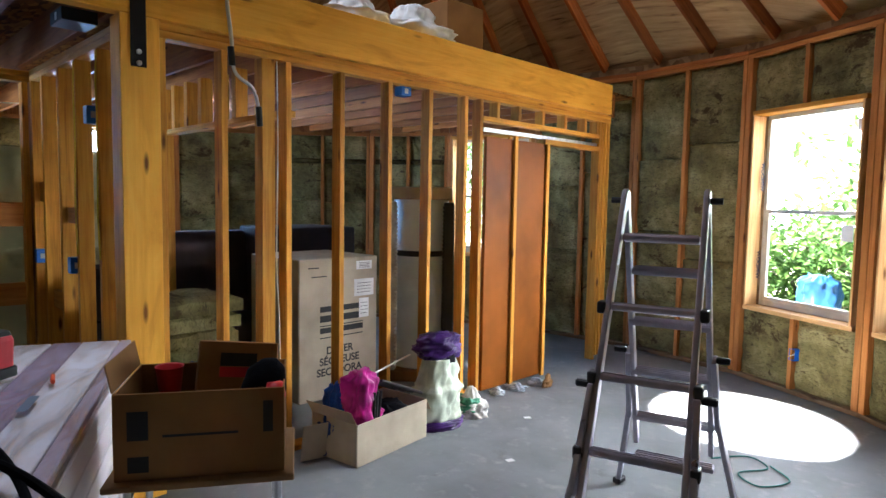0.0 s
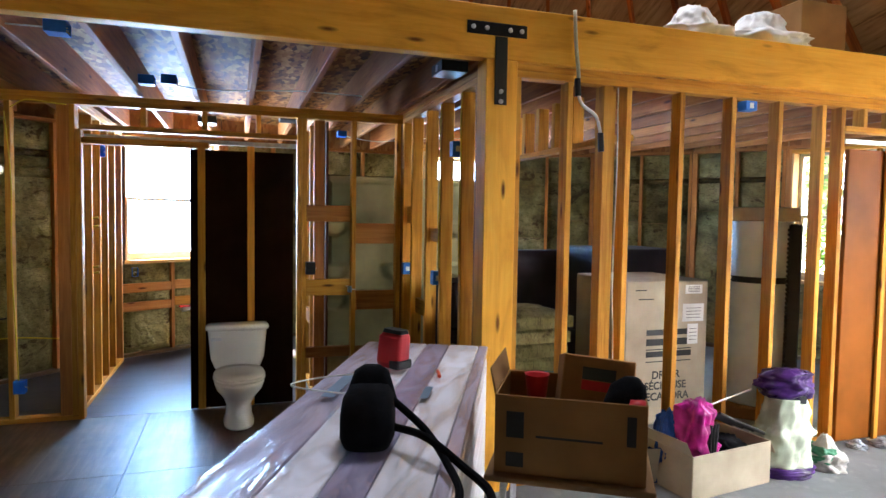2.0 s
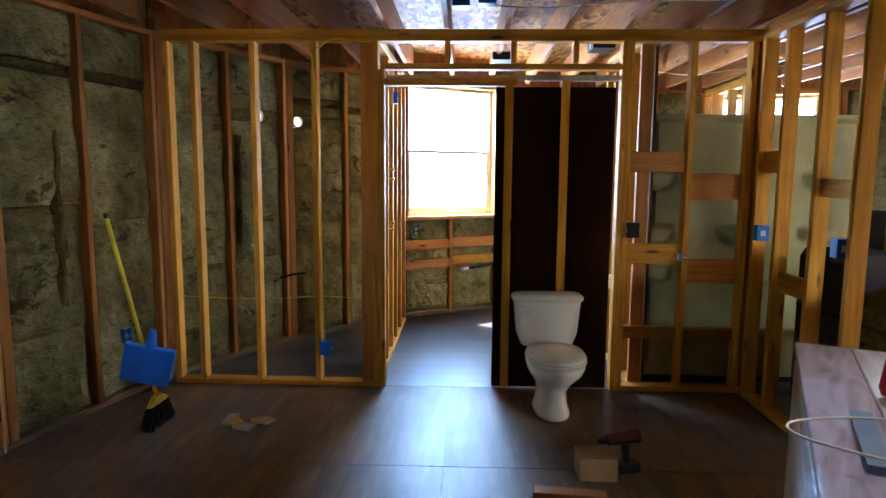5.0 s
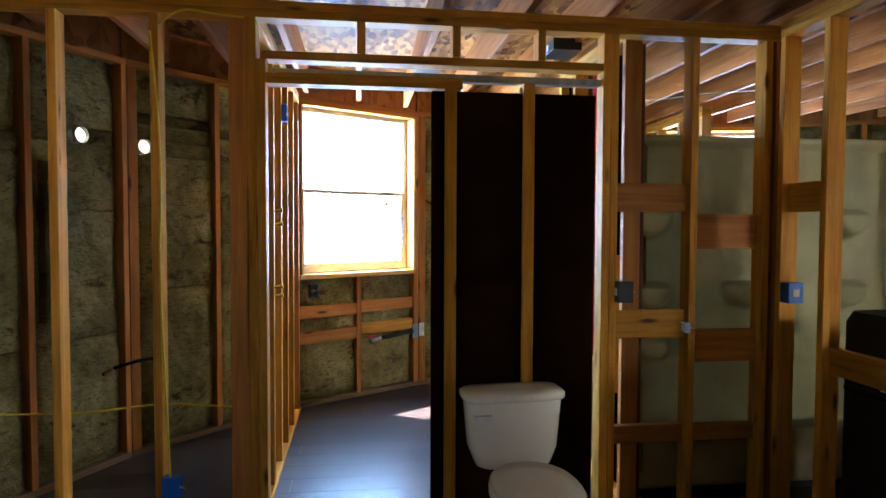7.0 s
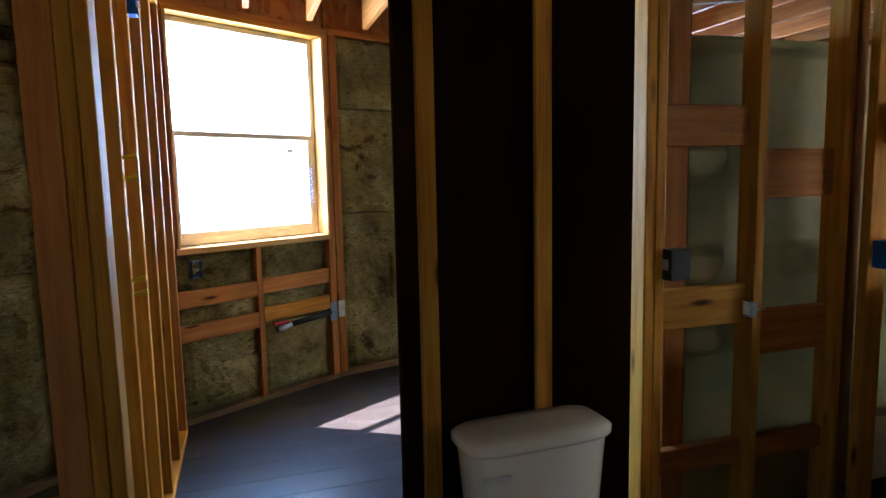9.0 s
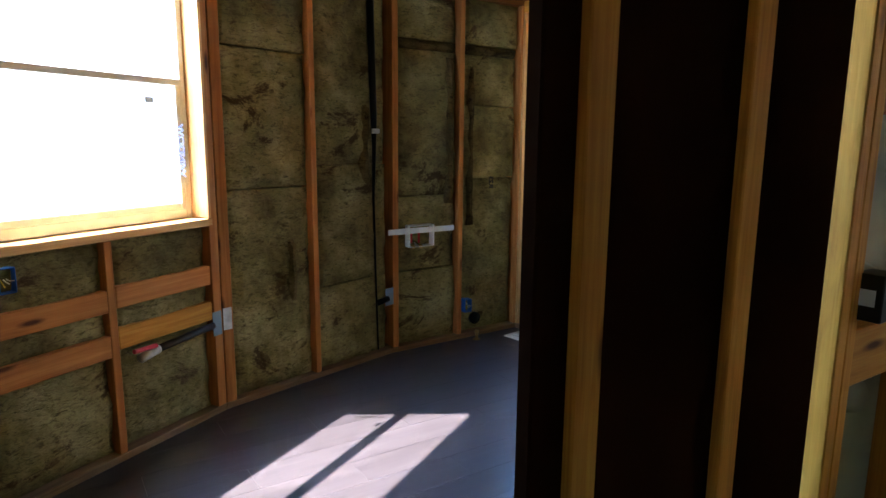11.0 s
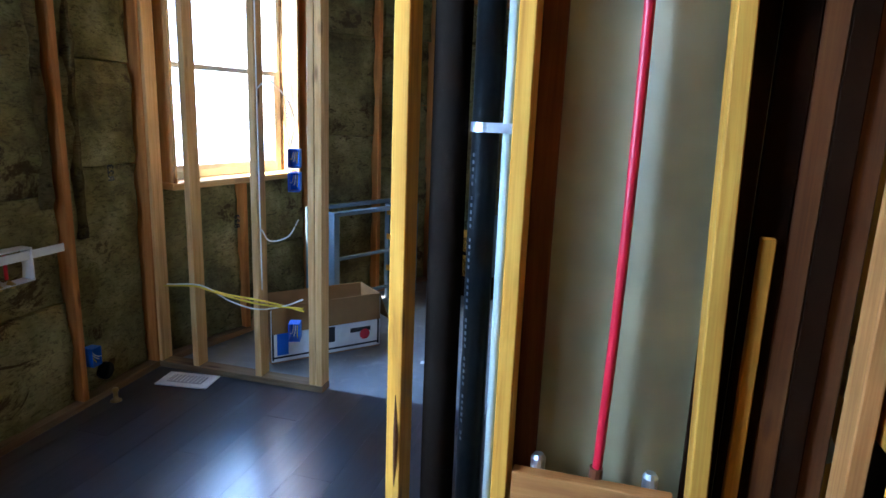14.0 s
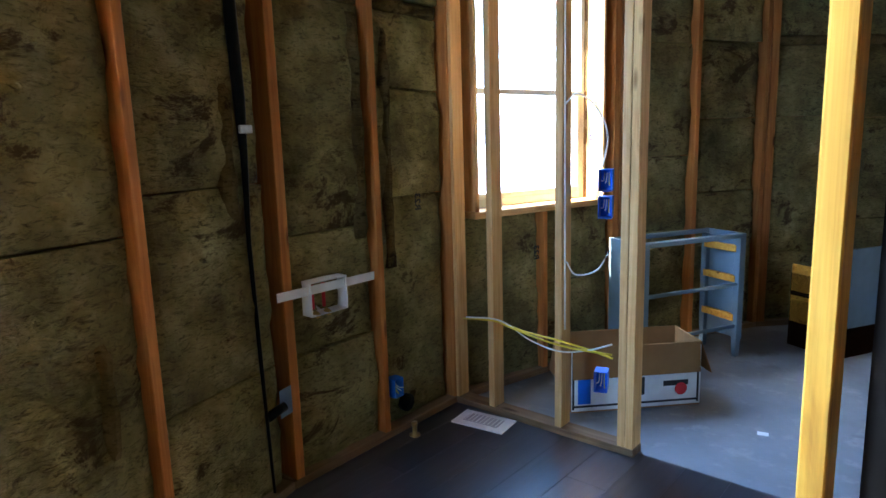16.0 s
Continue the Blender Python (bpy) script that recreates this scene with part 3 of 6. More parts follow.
for yy, zz in ((0.92, 2.63), (1.00, 2.63), (1.14, 2.63), (1.21, 2.63), (1.09, 2.29), (1.09, 2.235)):
    bm = lathe([(0.013, 0), (0.013, 0.008), (0.008, 0.011)], 8)
    ob = part("bolt", bm, M["steel"], bracket)
    ob.matrix_world = pose(BX + 0.0075, yy, zz, 0, 90, 0)

wallA = thing("wall_under_beam", "open pine stud partition under the beam", "wall", "", "structure")
SX = -3.20 - T4 / 2 + 0.0
lumber(wallA, (BX - 0.07, 1.10, 0), (BX - 0.07, 1.10, 2.468), (0, 1, 0), 0.19, 0.138, "beam", "post")
lumber(wallA, (SX, 1.20, 2.449), (SX, 5.66, 2.449), (0, 0, 1), T2, T4, "stud", "top_plate")
lumber(wallA, (SX, 1.20, 2.410), (SX, 5.66, 2.410), (0, 0, 1), T2, T4, "stud", "top_plate")
STUDS_A = (1.22, 1.555, 1.96, 2.35, 2.755, 3.135, 3.52, 3.70)
for yy in STUDS_A:
    lumber(wallA, (SX, yy, T2), (SX, yy, 2.39), (0, 1, 0), T2, T4, "stud", "stud", 0.003)
lumber(wallA, (SX - 0.01, 1.83, T2), (SX - 0.01, 1.83, 2.39), (0, 1, 0), 0.085, T4, "stud", "stud")
lumber(wallA, (SX, 1.20, T2 / 2), (SX, 3.72, T2 / 2), (0, 0, 1), T2, T4, "stud", "bottom_plate")
# pocket door frame
for yy in (5.47, 5.52, 5.575, 5.63):
    lumber(wallA, (SX, yy, T2 if yy > 5.5 else 0.0), (SX, yy, 2.39), (0, 1, 0), T2, T4, "stud", "stud")
lumber(wallA, (SX, 3.72, 2.245), (SX, 5.45, 2.245), (0, 0, 1), T2, T4, "stud", "header")
lumber(wallA, (SX, 4.55, 2.125), (SX, 5.45, 2.125), (0, 0, 1), 0.045, T4, "stud", "header")
for yy in (3.9, 4.18, 4.52, 4.86, 5.2, 5.42):
    lumber(wallA, (SX, yy, 2.265), (SX, yy, 2.39), (0, 1, 0), T2, T4, "stud", "cripple")
for yy in (4.15, 4.61):
    lumber(wallA, (SX + 0.033, yy, 0.0), (SX + 0.033, yy, 2.14), (0, 1, 0), 0.042, 0.022, "stud", "pocket_stud")
    lumber(wallA, (SX - 0.033, yy, 0.0), (SX - 0.033, yy, 2.14), (0, 1, 0), 0.042, 0.022, "stud", "pocket_stud")
bm = bmesh.new()
cube(bm, (0.04, 1.70, 0.03), Matrix.Translation((SX, 4.60, 2.165)), 0.003)
part("door_track", bm, M["steel"], wallA)

# ---------------------------------------------------------------- bath partition across the hall
PX = -5.22 - T4 / 2
wallB = thing("wall_partition", "open pine stud partition with a pocket door frame", "wall", "", "structure")
for z in (2.441, 2.402):
    lumber(wallB, (PX, -2.93, z), (PX, 1.14, z), (0, 0, 1), T2, T4, "stud", "top_plate")
lumber(wallB, (PX, -2.93, T2 / 2), (PX, -1.43, T2 / 2), (0, 0, 1), T2, T4, "stud", "bottom_plate")
lumber(wallB, (PX, 0.18, T2 / 2), (PX, 1.14, T2 / 2), (0, 0, 1), T2, T4, "stud", "bottom_plate")
for yy in (-2.90, -2.72, -2.31, -1.89):
    lumber(wallB, (PX, yy, T2), (PX, yy, 2.382), (0, 1, 0), T2, T4, "stud", "stud", 0.003)
lumber(wallB, (PX, -1.535, T2), (PX, -1.535, 2.382), (0, 1, 0), 0.08, T4, "fir", "stud")
lumber(wallB, (PX + 0.003, -1.475, T2), (PX + 0.003, -1.475, 2.382), (0, 1, 0), T2, T4, "stud", "stud")
lumber(wallB, (PX + 0.003, -1.435, 0.0), (PX + 0.003, -1.435, 2.20), (0, 1, 0), T2, T4, "stud", "stud")
for yy in (0.185, 0.225):
    lumber(wallB, (PX, yy, 0.0), (PX, yy, 2.382), (0, 1, 0), T2, T4, "stud", "stud")
for yy in (0.64, 1.03):
    lumber(wallB, (PX, yy, T2), (PX, yy, 2.382), (0, 1, 0), T2, T4, "stud", "stud")
lumber(wallB, (PX, 1.085, T2), (PX, 1.085, 2.382), (0, 1, 0), T2, T4, "fir", "stud")
lumber(wallB, (PX, -1.415, 2.22), (PX, 0.165, 2.22), (0, 0, 1), T2, T4, "stud", "header")
lumber(wallB, (PX, -1.415, 2.12), (PX, -0.52, 2.12), (0, 0, 1), 0.05, T4, "stud", "header")
for yy in (-0.99, -0.55, -0.14):
    lumber(wallB, (PX, yy, 2.242), (PX, yy, 2.382), (0, 1, 0), T2, T4, "stud", "cripple")
for yy in (-0.575, -0.20):
    for s in (-1, 1):
        lumber(wallB, (PX + s * 0.033, yy, 0.01), (PX + s * 0.033, yy, 2.13), (0, 1, 0), 0.055, 0.022, "stud", "pocket_stud")
bm = bmesh.new()
cube(bm, (0.045, 1.56, 0.035), Matrix.Translation((PX, -0.62, 2.15)), 0.003)
part("door_track", bm, M["steel"], wallB)
for y0, y1, z0, z1, mat in ((0.245, 0.62, 1.53, 1.67, "fir"), (0.66, 1.01, 1.345, 1.52, "fir"), (0.245, 0.62, 0.90, 1.04, "stud"), (0.66, 1.01, 0.77, 0.935, "fir"), (0.245, 0.62, 0.37, 0.46, "fir"), (0.66, 1.01, 0.37, 0.45, "fir")):
    lumber(wallB, (PX - 0.012, y0, (z0 + z1) / 2), (PX - 0.012, y1, (z0 + z1) / 2), (0, 0, 1), z1 - z0, T2, mat, "blocking")

# hall side wall, along x
HY = 1.05 + T4 / 2
wallC = thing("wall_hall_side", "open pine stud partition with blue electric boxes", "wall", "", "structure")
for z in (2.441, 2.402):
    lumber(wallC, (-5.175, HY, z), (-3.31, HY, z), (0, 0, 1), T2, T4, "stud", "top_plate")
lumber(wallC, (-5.175, HY, T2 / 2), (-3.31, HY, T2 / 2), (0, 0, 1), T2, T4, "stud", "bottom_plate")
for xx in (-5.155, -4.86, -4.46, -4.10, -3.68, -3.42):
    lumber(wallC, (xx, HY, T2), (xx, HY, 2.382), (1, 0, 0), T2, T4, "stud", "stud", 0.003)

for x0, x1, z0, z1 in ((-5.135, -4.88, 1.53, 1.67), (-4.44, -4.12, 1.40, 1.50), (-4.84, -4.48, 0.80, 0.92)):
    lumber(wallC, (x0, HY + 0.01, (z0 + z1) / 2), (x1, HY + 0.01, (z0 + z1) / 2), (0, 0, 1), z1 - z0, T2, "stud", "blocking")

# closet wall, along x behind the partition
DY = -1.50
wallD = thing("wall_closet", "open pine stud wall between closet and bedroom", "wall", "", "structure")
for z in (2.441, 2.402):
    lumber(wallD, (-7.25, DY, z), (PX - T4 / 2 - 0.002, DY, z), (0, 0, 1), T2, T4, "stud", "top_plate")
lumber(wallD, (-7.25, DY, T2 / 2), (PX - T4 / 2 - 0.002, DY, T2 / 2), (0, 0, 1), T2, T4, "stud", "bottom_plate")
for xx in (-7.21, -6.82, -6.46, -6.13, -5.79, -5.33):
    lumber(wallD, (xx, DY, T2), (xx, DY, 2.382), (1, 0, 0), T2, T4, "fir" if xx < -7 else "stud", "stud", 0.003)

# short wall with four studs beside the bedroom window
wallE = thing("wall_stub", "short open stud wall stub of pale pine", "wall", "", "structure")
EY = 1.905
lumber(wallE, (-8.36, EY, T2 / 2), (-7.29, EY, T2 / 2), (0, 0, 1), T2, T4, "platewood", "bottom_plate")
for z in (2.441, 2.402):
    lumber(wallE, (-8.36, EY, z), (-7.29, EY, z), (0, 0, 1), T2, T4, "stud", "top_plate")
for xx, mat in ((-8.33, "studpale"), (-8.085, "studpale"), (-7.68, "studpale"), (-7.35, "studpale"), (-7.31, "studpale")):
    lumber(wallE, (xx, EY, T2), (xx, EY, 2.382), (1, 0, 0), T2, T4, mat, "stud", 0.003)

# plumbing wall behind the tub, along x
FY = 0.315
wallF = thing("wall_plumbing", "open stud wall carrying drain and water pipes", "wall", "", "structure")
for z in (2.441, 2.402):
    lumber(wallF, (-6.36, FY + T4 / 2, z), (PX - T4 / 2 - 0.002, FY + T4 / 2, z), (0, 0, 1), T2, T4, "stud", "top_plate")
lumber(wallF, (-6.36, FY + T4 / 2, T2 / 2), (PX - T4 / 2 - 0.002, FY + T4 / 2, T2 / 2), (0, 0, 1), T2, T4, "stud", "bottom_plate")
lumber(wallF, (-5.60, FY + T4 / 2, T2), (-5.675, FY + T4 / 2, 2.382), (1, 0, 0), T2, T4, "stud", "stud")
for xx in (-6.335, -6.065, -5.33):
    lumber(wallF, (xx, FY + T4 / 2, T2), (xx, FY + T4 / 2, 2.382), (1, 0, 0), T2, T4, "stud" if xx < -6 else "fir", "stud")

# header wall at the tub's far end, along x
GY = 2.03
wallG = thing("wall_bath_end", "open pine header wall with short blocks under the joists", "wall", "", "structure")
lumber(wallG, (-5.30, GY, 2.105), (-3.31, GY, 2.105), (0, 0, 1), T2, T4, "stud", "header")
for xx in (-5.23, -4.98, -4.74, -4.49, -4.22, -3.95, -3.60):
    lumber(wallG, (xx, GY, 2.126), (xx, GY, 2.462), (1, 0, 0), 0.06, T4, "stud", "cripple")
lumber(wallG, (-5.22, GY, 0.0), (-5.22, GY, 2.085), (1, 0, 0), T2 * 2, T4, "stud", "stud")

part("split", tube_bm([(-6.331, 0.3155, 0.60), (-6.329, 0.3152, 0.66), (-6.328, 0.315, 0.73), (-6.330, 0.3152, 0.80), (-6.331, 0.3155, 0.85)], [0.001, 0.005, 0.007, 0.004, 0.001], 6), M["baywood"], wallF, "dark split in the wood")

# laminate planks in the bedroom, plywood sheets in the hall
lam = thing("bedroom_flooring", "dark brown laminate plank flooring with dusty footprints", "flooring", "", "structure")
pw, pl = 0.19, 1.25
i = 0
x = -8.4
while x < -5.24:
    y = -3.3 + (i % 3) * 0.42 - 1.0
    while y < 1.92:
        poly = in_house([(x, y), (min(x + pw - 0.0015, -5.245), y), (min(x + pw - 0.0015, -5.245), min(y + pl - 0.0015, 1.92)), (x, min(y + pl - 0.0015, 1.92))], -0.02)
        if poly and max(p[1] for p in poly) - min(p[1] for p in poly) > 0.02:
            cxx, cyy = sum(p[0] for p in poly) / len(poly), sum(p[1] for p in poly) / len(poly)
            ob = part("plank", prism([(q[1] - cyy, -(q[0] - cxx)) for q in poly], -0.007, 0.0), M["laminate"], lam)
            ob.matrix_world = pose(cxx, cyy, 0.001, 0, 0, 90)
        y += pl
    x += pw
    i += 1
sub = thing("hall_subfloor", "worn grey-brown plywood subfloor sheets", "subfloor", "", "structure")
x = -5.24
while x < -3.3:
    y = -3.4
    while y < 1.05:
        poly = in_house([(x, y), (min(x + 1.216, -3.27), y), (min(x + 1.216, -3.27), min(y + 2.436, 1.049)), (x, min(y + 2.436, 1.049))], -0.02)
        if poly:
            part("sheet", prism(poly, -0.007, 0.0), M["subfloor"], sub)
        y += 2.44
    x += 1.22

# ---------------------------------------------------------------- outside
def sky_backdrop(a0, a1, r, z0, z1, strength):
    """Bright hazy sky beyond the trees."""
    m = bpy.data.materials.new("bright_haze")
    m.use_nodes = True
    nt = m.node_tree
    nt.nodes.clear()
    em = nt.nodes.new("ShaderNodeEmission")
    em.inputs[0].default_value = (0.93, 0.97, 1.0, 1)
    em.inputs[1].default_value = strength
    out = nt.nodes.new("ShaderNodeOutputMaterial")
    nt.links.new(em.outputs[0], out.inputs[0])
    bm = bmesh.new()
    n = 16
    cols = []
    for i in range(n + 1):
        a = radians(a0 + (a1 - a0) * i / n)
        x, y = CX + r * math.cos(a), CY + r * math.sin(a)
        cols.append((bm.verts.new((x, y, z0)), bm.verts.new((x, y, z1))))
    for p, q in zip(cols, cols[1:]):
        bm.faces.new((p[0], q[0], q[1], p[1]))
    bmesh.ops.recalc_face_normals(bm, faces=bm.faces)
    return solid("backdrop", bm, m, "bright hazy sky beyond the trees", "backdrop", kind="structure")


sky_backdrop(28, 128, 55.0, -0.4, 40.0, 1.4)

gm = prism([(CX + 400 * math.cos(a), CY + 400 * math.sin(a)) for a in [2 * math.pi * k / 48 for k in range(48)]], -0.5, -0.2)
solid("ground", gm, M["ground"], "bare forest soil with leaf litter", "ground", kind="structure")

# ---------------------------------------------------------------- trees and bushes outside
def leaf_cloud(bm, c, r, n, rng):
    for _ in range(n):
        d = Vector((rng.gauss(0, 1), rng.gauss(0, 1), rng.gauss(0, 0.8))).normalized() * r * rng.uniform(0.35, 1.0) ** 0.6
        p = c + d
        s = rng.uniform(0.05, 0.12)
        e = Euler((rng.uniform(-0.9, 0.9), rng.uniform(-0.9, 0.9), rng.uniform(0, 6.28))).to_matrix()
        q = [p + e @ Vector(v) * s for v in ((-1, 0, 0), (0, -0.45, 0.1), (1, 0, 0), (0, 0.45, 0.1))]
        bm.faces.new([bm.verts.new(v) for v in q])


def tree(x, y, h, spread, seed, clumps=26, leaves=70):
    rng = random.Random(seed)
    t = thing("tree", "slender broadleaf tree in full green leaf beside the house", "tree", "trees around the house")
    base = Vector((x, y, -0.2))
    pts = [base + Vector((rng.uniform(-0.1, 0.1) * i, rng.uniform(-0.1, 0.1) * i, h * i / 5)) for i in range(6)]
    part("trunk", tube_bm(pts, [0.13, 0.10, 0.085, 0.07, 0.05, 0.025], 8), M["bark"], t)
    crown = bmesh.new()
    for i in range(clumps):
        f = rng.uniform(0.12, 1.0)
        p = base + Vector((0, 0, h * f))
        a = rng.uniform(0, 6.28)
        rad = spread * rng.uniform(0.2, 1.0) * (1.1 - 0.5 * abs(f - 0.55))
        c = p + Vector((math.cos(a) * rad, math.sin(a) * rad, rng.uniform(-0.3, 0.4)))
        if i % 4 == 0:
            part("limb", tube_bm([p - Vector((0, 0, 0.4)), (p + c) / 2 + Vector((0, 0, 0.05)), c], [0.04, 0.025, 0.01], 5), M["bark"], t)
        leaf_cloud(crown, c, rng.uniform(0.3, 0.65), leaves, rng)
    part("crown", crown, M["leaf"], t)
    return t


for i, (ang, dist, h, sp) in enumerate(((50, 13, 6, 2.2), (66, 9.6, 2.0, 1.4), (61, 9.0, 1.7, 1.2), (58, 9.2, 1.9, 1.4), (72, 10.2, 2.2, 1.5), (63, 11.5, 7.5, 2.4), (70, 9.2, 5.5, 1.8), (78, 12, 7, 2.2),
                                         (118, 8.2, 6, 1.8), (111, 7.6, 5.5, 1.7), (104, 7.9, 6, 1.8), (98, 8.6, 6, 1.8), (124, 9, 6, 2.0), (200, 17, 6.5, 2.6), (212, 18.5, 7, 2.8), (222, 18, 7, 2.6), (168, 15, 7, 2.4), (74, 9.2, 1.3, 1.1), (80, 9.4, 1.4, 1.1), (86, 9.8, 1.4, 1.2), (77, 11.6, 2.0, 1.5), (83, 12.4, 2.1, 1.6), (72, 13.5, 4.2, 1.7), (264, 8.6, 4.2, 1.6), (270, 10.5, 6, 2.0), (276, 9.4, 4.6, 1.6), (258.5, 6.9, 6.2, 1.7), (266, 7.6, 6.6, 1.8))):
    a = radians(ang)
    tree(CX + dist * math.cos(a), CY + dist * math.sin(a), h, sp, 100 + i)
# two dense trees added in the sun's path to shade the front door's glass
tree(-4.75, -5.35, 7.4, 1.7, 180, 120, 110)
tree(-5.6, -6.6, 8.0, 1.9, 181, 80, 110)

# ---------------------------------------------------------------- front door
wm = FACETS[17][1]
door = thing("door_1", "closed fir entrance door with a glazed upper half", "door", "", "structure", wm @ Matrix.Translation((0.13, 0.10, 0)))
dw, dh, dt = 0.88, 2.06, 0.045


def dpart(name, sx, sz, x, z, mat="doorwood", sy=dt, y=0.0, bev=0.004, label=""):
    bm = bmesh.new()
    cube(bm, (sz if sz > sx else sx, sy, sx if sz > sx else sz), Matrix(), bev)
    ob = part(name, bm, M[mat], door, label)
    ob.matrix_local = Matrix.Translation((x, y, z)) @ (Matrix.Rotation(radians(90), 4, "Y") if sz > sx else Matrix())
    return ob


dpart("stile", 0.11, dh, -dw / 2 + 0.055, dh / 2 + 0.01)
dpart("stile", 0.11, dh, dw / 2 - 0.055, dh / 2 + 0.01)
dpart("top_rail", dw - 0.22, 0.12, 0, dh - 0.05)
dpart("lock_rail", dw - 0.22, 0.16, 0, 0.99)
dpart("bottom_rail", dw - 0.22, 0.22, 0, 0.12)
dpart("mullion", 0.09, 0.68, 0, 0.57)
for x in (-0.19, 0.19):
    dpart("panel", 0.29, 0.68, x, 0.57, sy=0.022)
dpart("pane", dw - 0.22, 0.94, 0, 1.535, "glass", 0.006, 0.0, 0).visible_shadow = False
for z in (0.23, 1.09, 1.94):
    dpart("hinge", 0.03, 0.10, dw / 2 + 0.008, z, "darksteel", 0.05, 0.016, 0.003, "black steel hinge")

# ---------------------------------------------------------------- pocket doors
bm = bmesh.new()
cube(bm, (0.035, 0.80, 2.08), Matrix.Translation((PX, -0.262, 1.05)), 0.004)
solid("pocket_door", bm, M["doorbrown"], "dark brown hardboard pocket door slid into the partition", "door", "pocket doors")
bm = bmesh.new()
cube(bm, (0.035, 0.82, 2.10), Matrix.Translation((SX, 4.20, 1.06)), 0.004)
solid("pocket_door", bm, M["doororange"], "orange-brown hardboard pocket door slid into its frame", "door", "pocket doors")


# ---------------------------------------------------------------- toilet
def rounded_loop(w, d, n=28, p=2.6):
    out = []
    for k in range(n):
        a = 2 * math.pi * k / n
        c, s = math.cos(a), math.sin(a)
        out.append((w / 2 * math.copysign(abs(c) ** (2 / p), c), d / 2 * math.copysign(abs(s) ** (2 / p), s)))
    return out


def loft_loops(loops):
    """A closed skin through loops of points of equal count."""
    bm = bmesh.new()
    rings = [[bm.verts.new(p) for p in lp] for lp in loops]
    n = len(rings[0])
    for a, b in zip(rings, rings[1:]):
        for k in range(n):
            bm.faces.new((a[k], a[(k + 1) % n], b[(k + 1) % n], b[k]))
    bm.faces.new(rings[0][::-1])
    bm.faces.new(rings[-1])
    bmesh.ops.recalc_face_normals(bm, faces=bm.faces)
    return bm


def stack(spec, n=28, p=2.6):
    """Loops from (width along x, depth along y, x, y, z)."""
    return loft_loops([[(x + px, y + py, z) for px, py in rounded_loop(w, d, n, p)] for w, d, x, y, z in spec])


# local +y is the front of the toilet
toilet = thing("toilet", "white ceramic two-piece toilet standing loose on the floor", "toilet", at=pose(-4.885, -0.298, 0.002, 0, 0, -88) @ Matrix.Diagonal((0.965, 0.97, 1, 1)))
part("base", stack([(0.23, 0.44, 0, 0.0, 0), (0.235, 0.45, 0, 0.0, 0.02), (0.20, 0.38, 0, -0.01, 0.07), (0.19, 0.34, 0, -0.01, 0.16), (0.25, 0.42, 0, 0.04, 0.24), (0.34, 0.51, 0, 0.09, 0.31), (0.37, 0.55, 0, 0.105, 0.36), (0.37, 0.55, 0, 0.105, 0.385)], 32, 2.3), M["white"], toilet, smooth=True).matrix_local = Matrix.Translation((0, 0.04, 0)) @ Matrix.Diagonal((1, 1, 0.965, 1))
part("seat", stack([(0.375, 0.50, 0, 0.125, 0.388), (0.385, 0.51, 0, 0.125, 0.395), (0.38, 0.505, 0, 0.125, 0.408)], 32, 2.3), M["white"], toilet, smooth=True).matrix_local = Matrix.Translation((0, 0.04, -0.0125))
part("lid", stack([(0.372, 0.495, 0, 0.125, 0.411), (0.38, 0.505, 0, 0.125, 0.418), (0.36, 0.48, 0, 0.125, 0.432), (0.2, 0.28, 0, 0.125, 0.436)], 32, 2.3), M["white"], toilet, smooth=True).matrix_local = Matrix.Translation((0, 0.04, -0.0125))
part("tank", stack([(0.30, 0.14, 0, -0.22, 0.36), (0.36, 0.17, 0, -0.22, 0.375), (0.42, 0.185, 0, -0.22, 0.45), (0.46, 0.195, 0, -0.22, 0.66), (0.46, 0.195, 0, -0.22, 0.67)], 32, 4.5), M["white"], toilet, smooth=True)
part("tank_lid", stack([(0.485, 0.21, 0, -0.22, 0.672), (0.495, 0.22, 0, -0.22, 0.68), (0.495, 0.22, 0, -0.22, 0.70), (0.46, 0.19, 0, -0.22, 0.712), (0.3, 0.1, 0, -0.22, 0.714)], 32, 4.5), M["white"], toilet, smooth=True)
bm = bmesh.new()
cube(bm, (0.085, 0.02, 0.022), Matrix.Translation((0.165, -0.112, 0.61)), 0.006, 2)
part("flush_handle", bm, M["whiteplastic"], toilet)

# ---------------------------------------------------------------- tub surround, seen from behind
tub = thing("tub_surround", "cream acrylic tub and shower surround seen from its unfinished back", "tub surround")


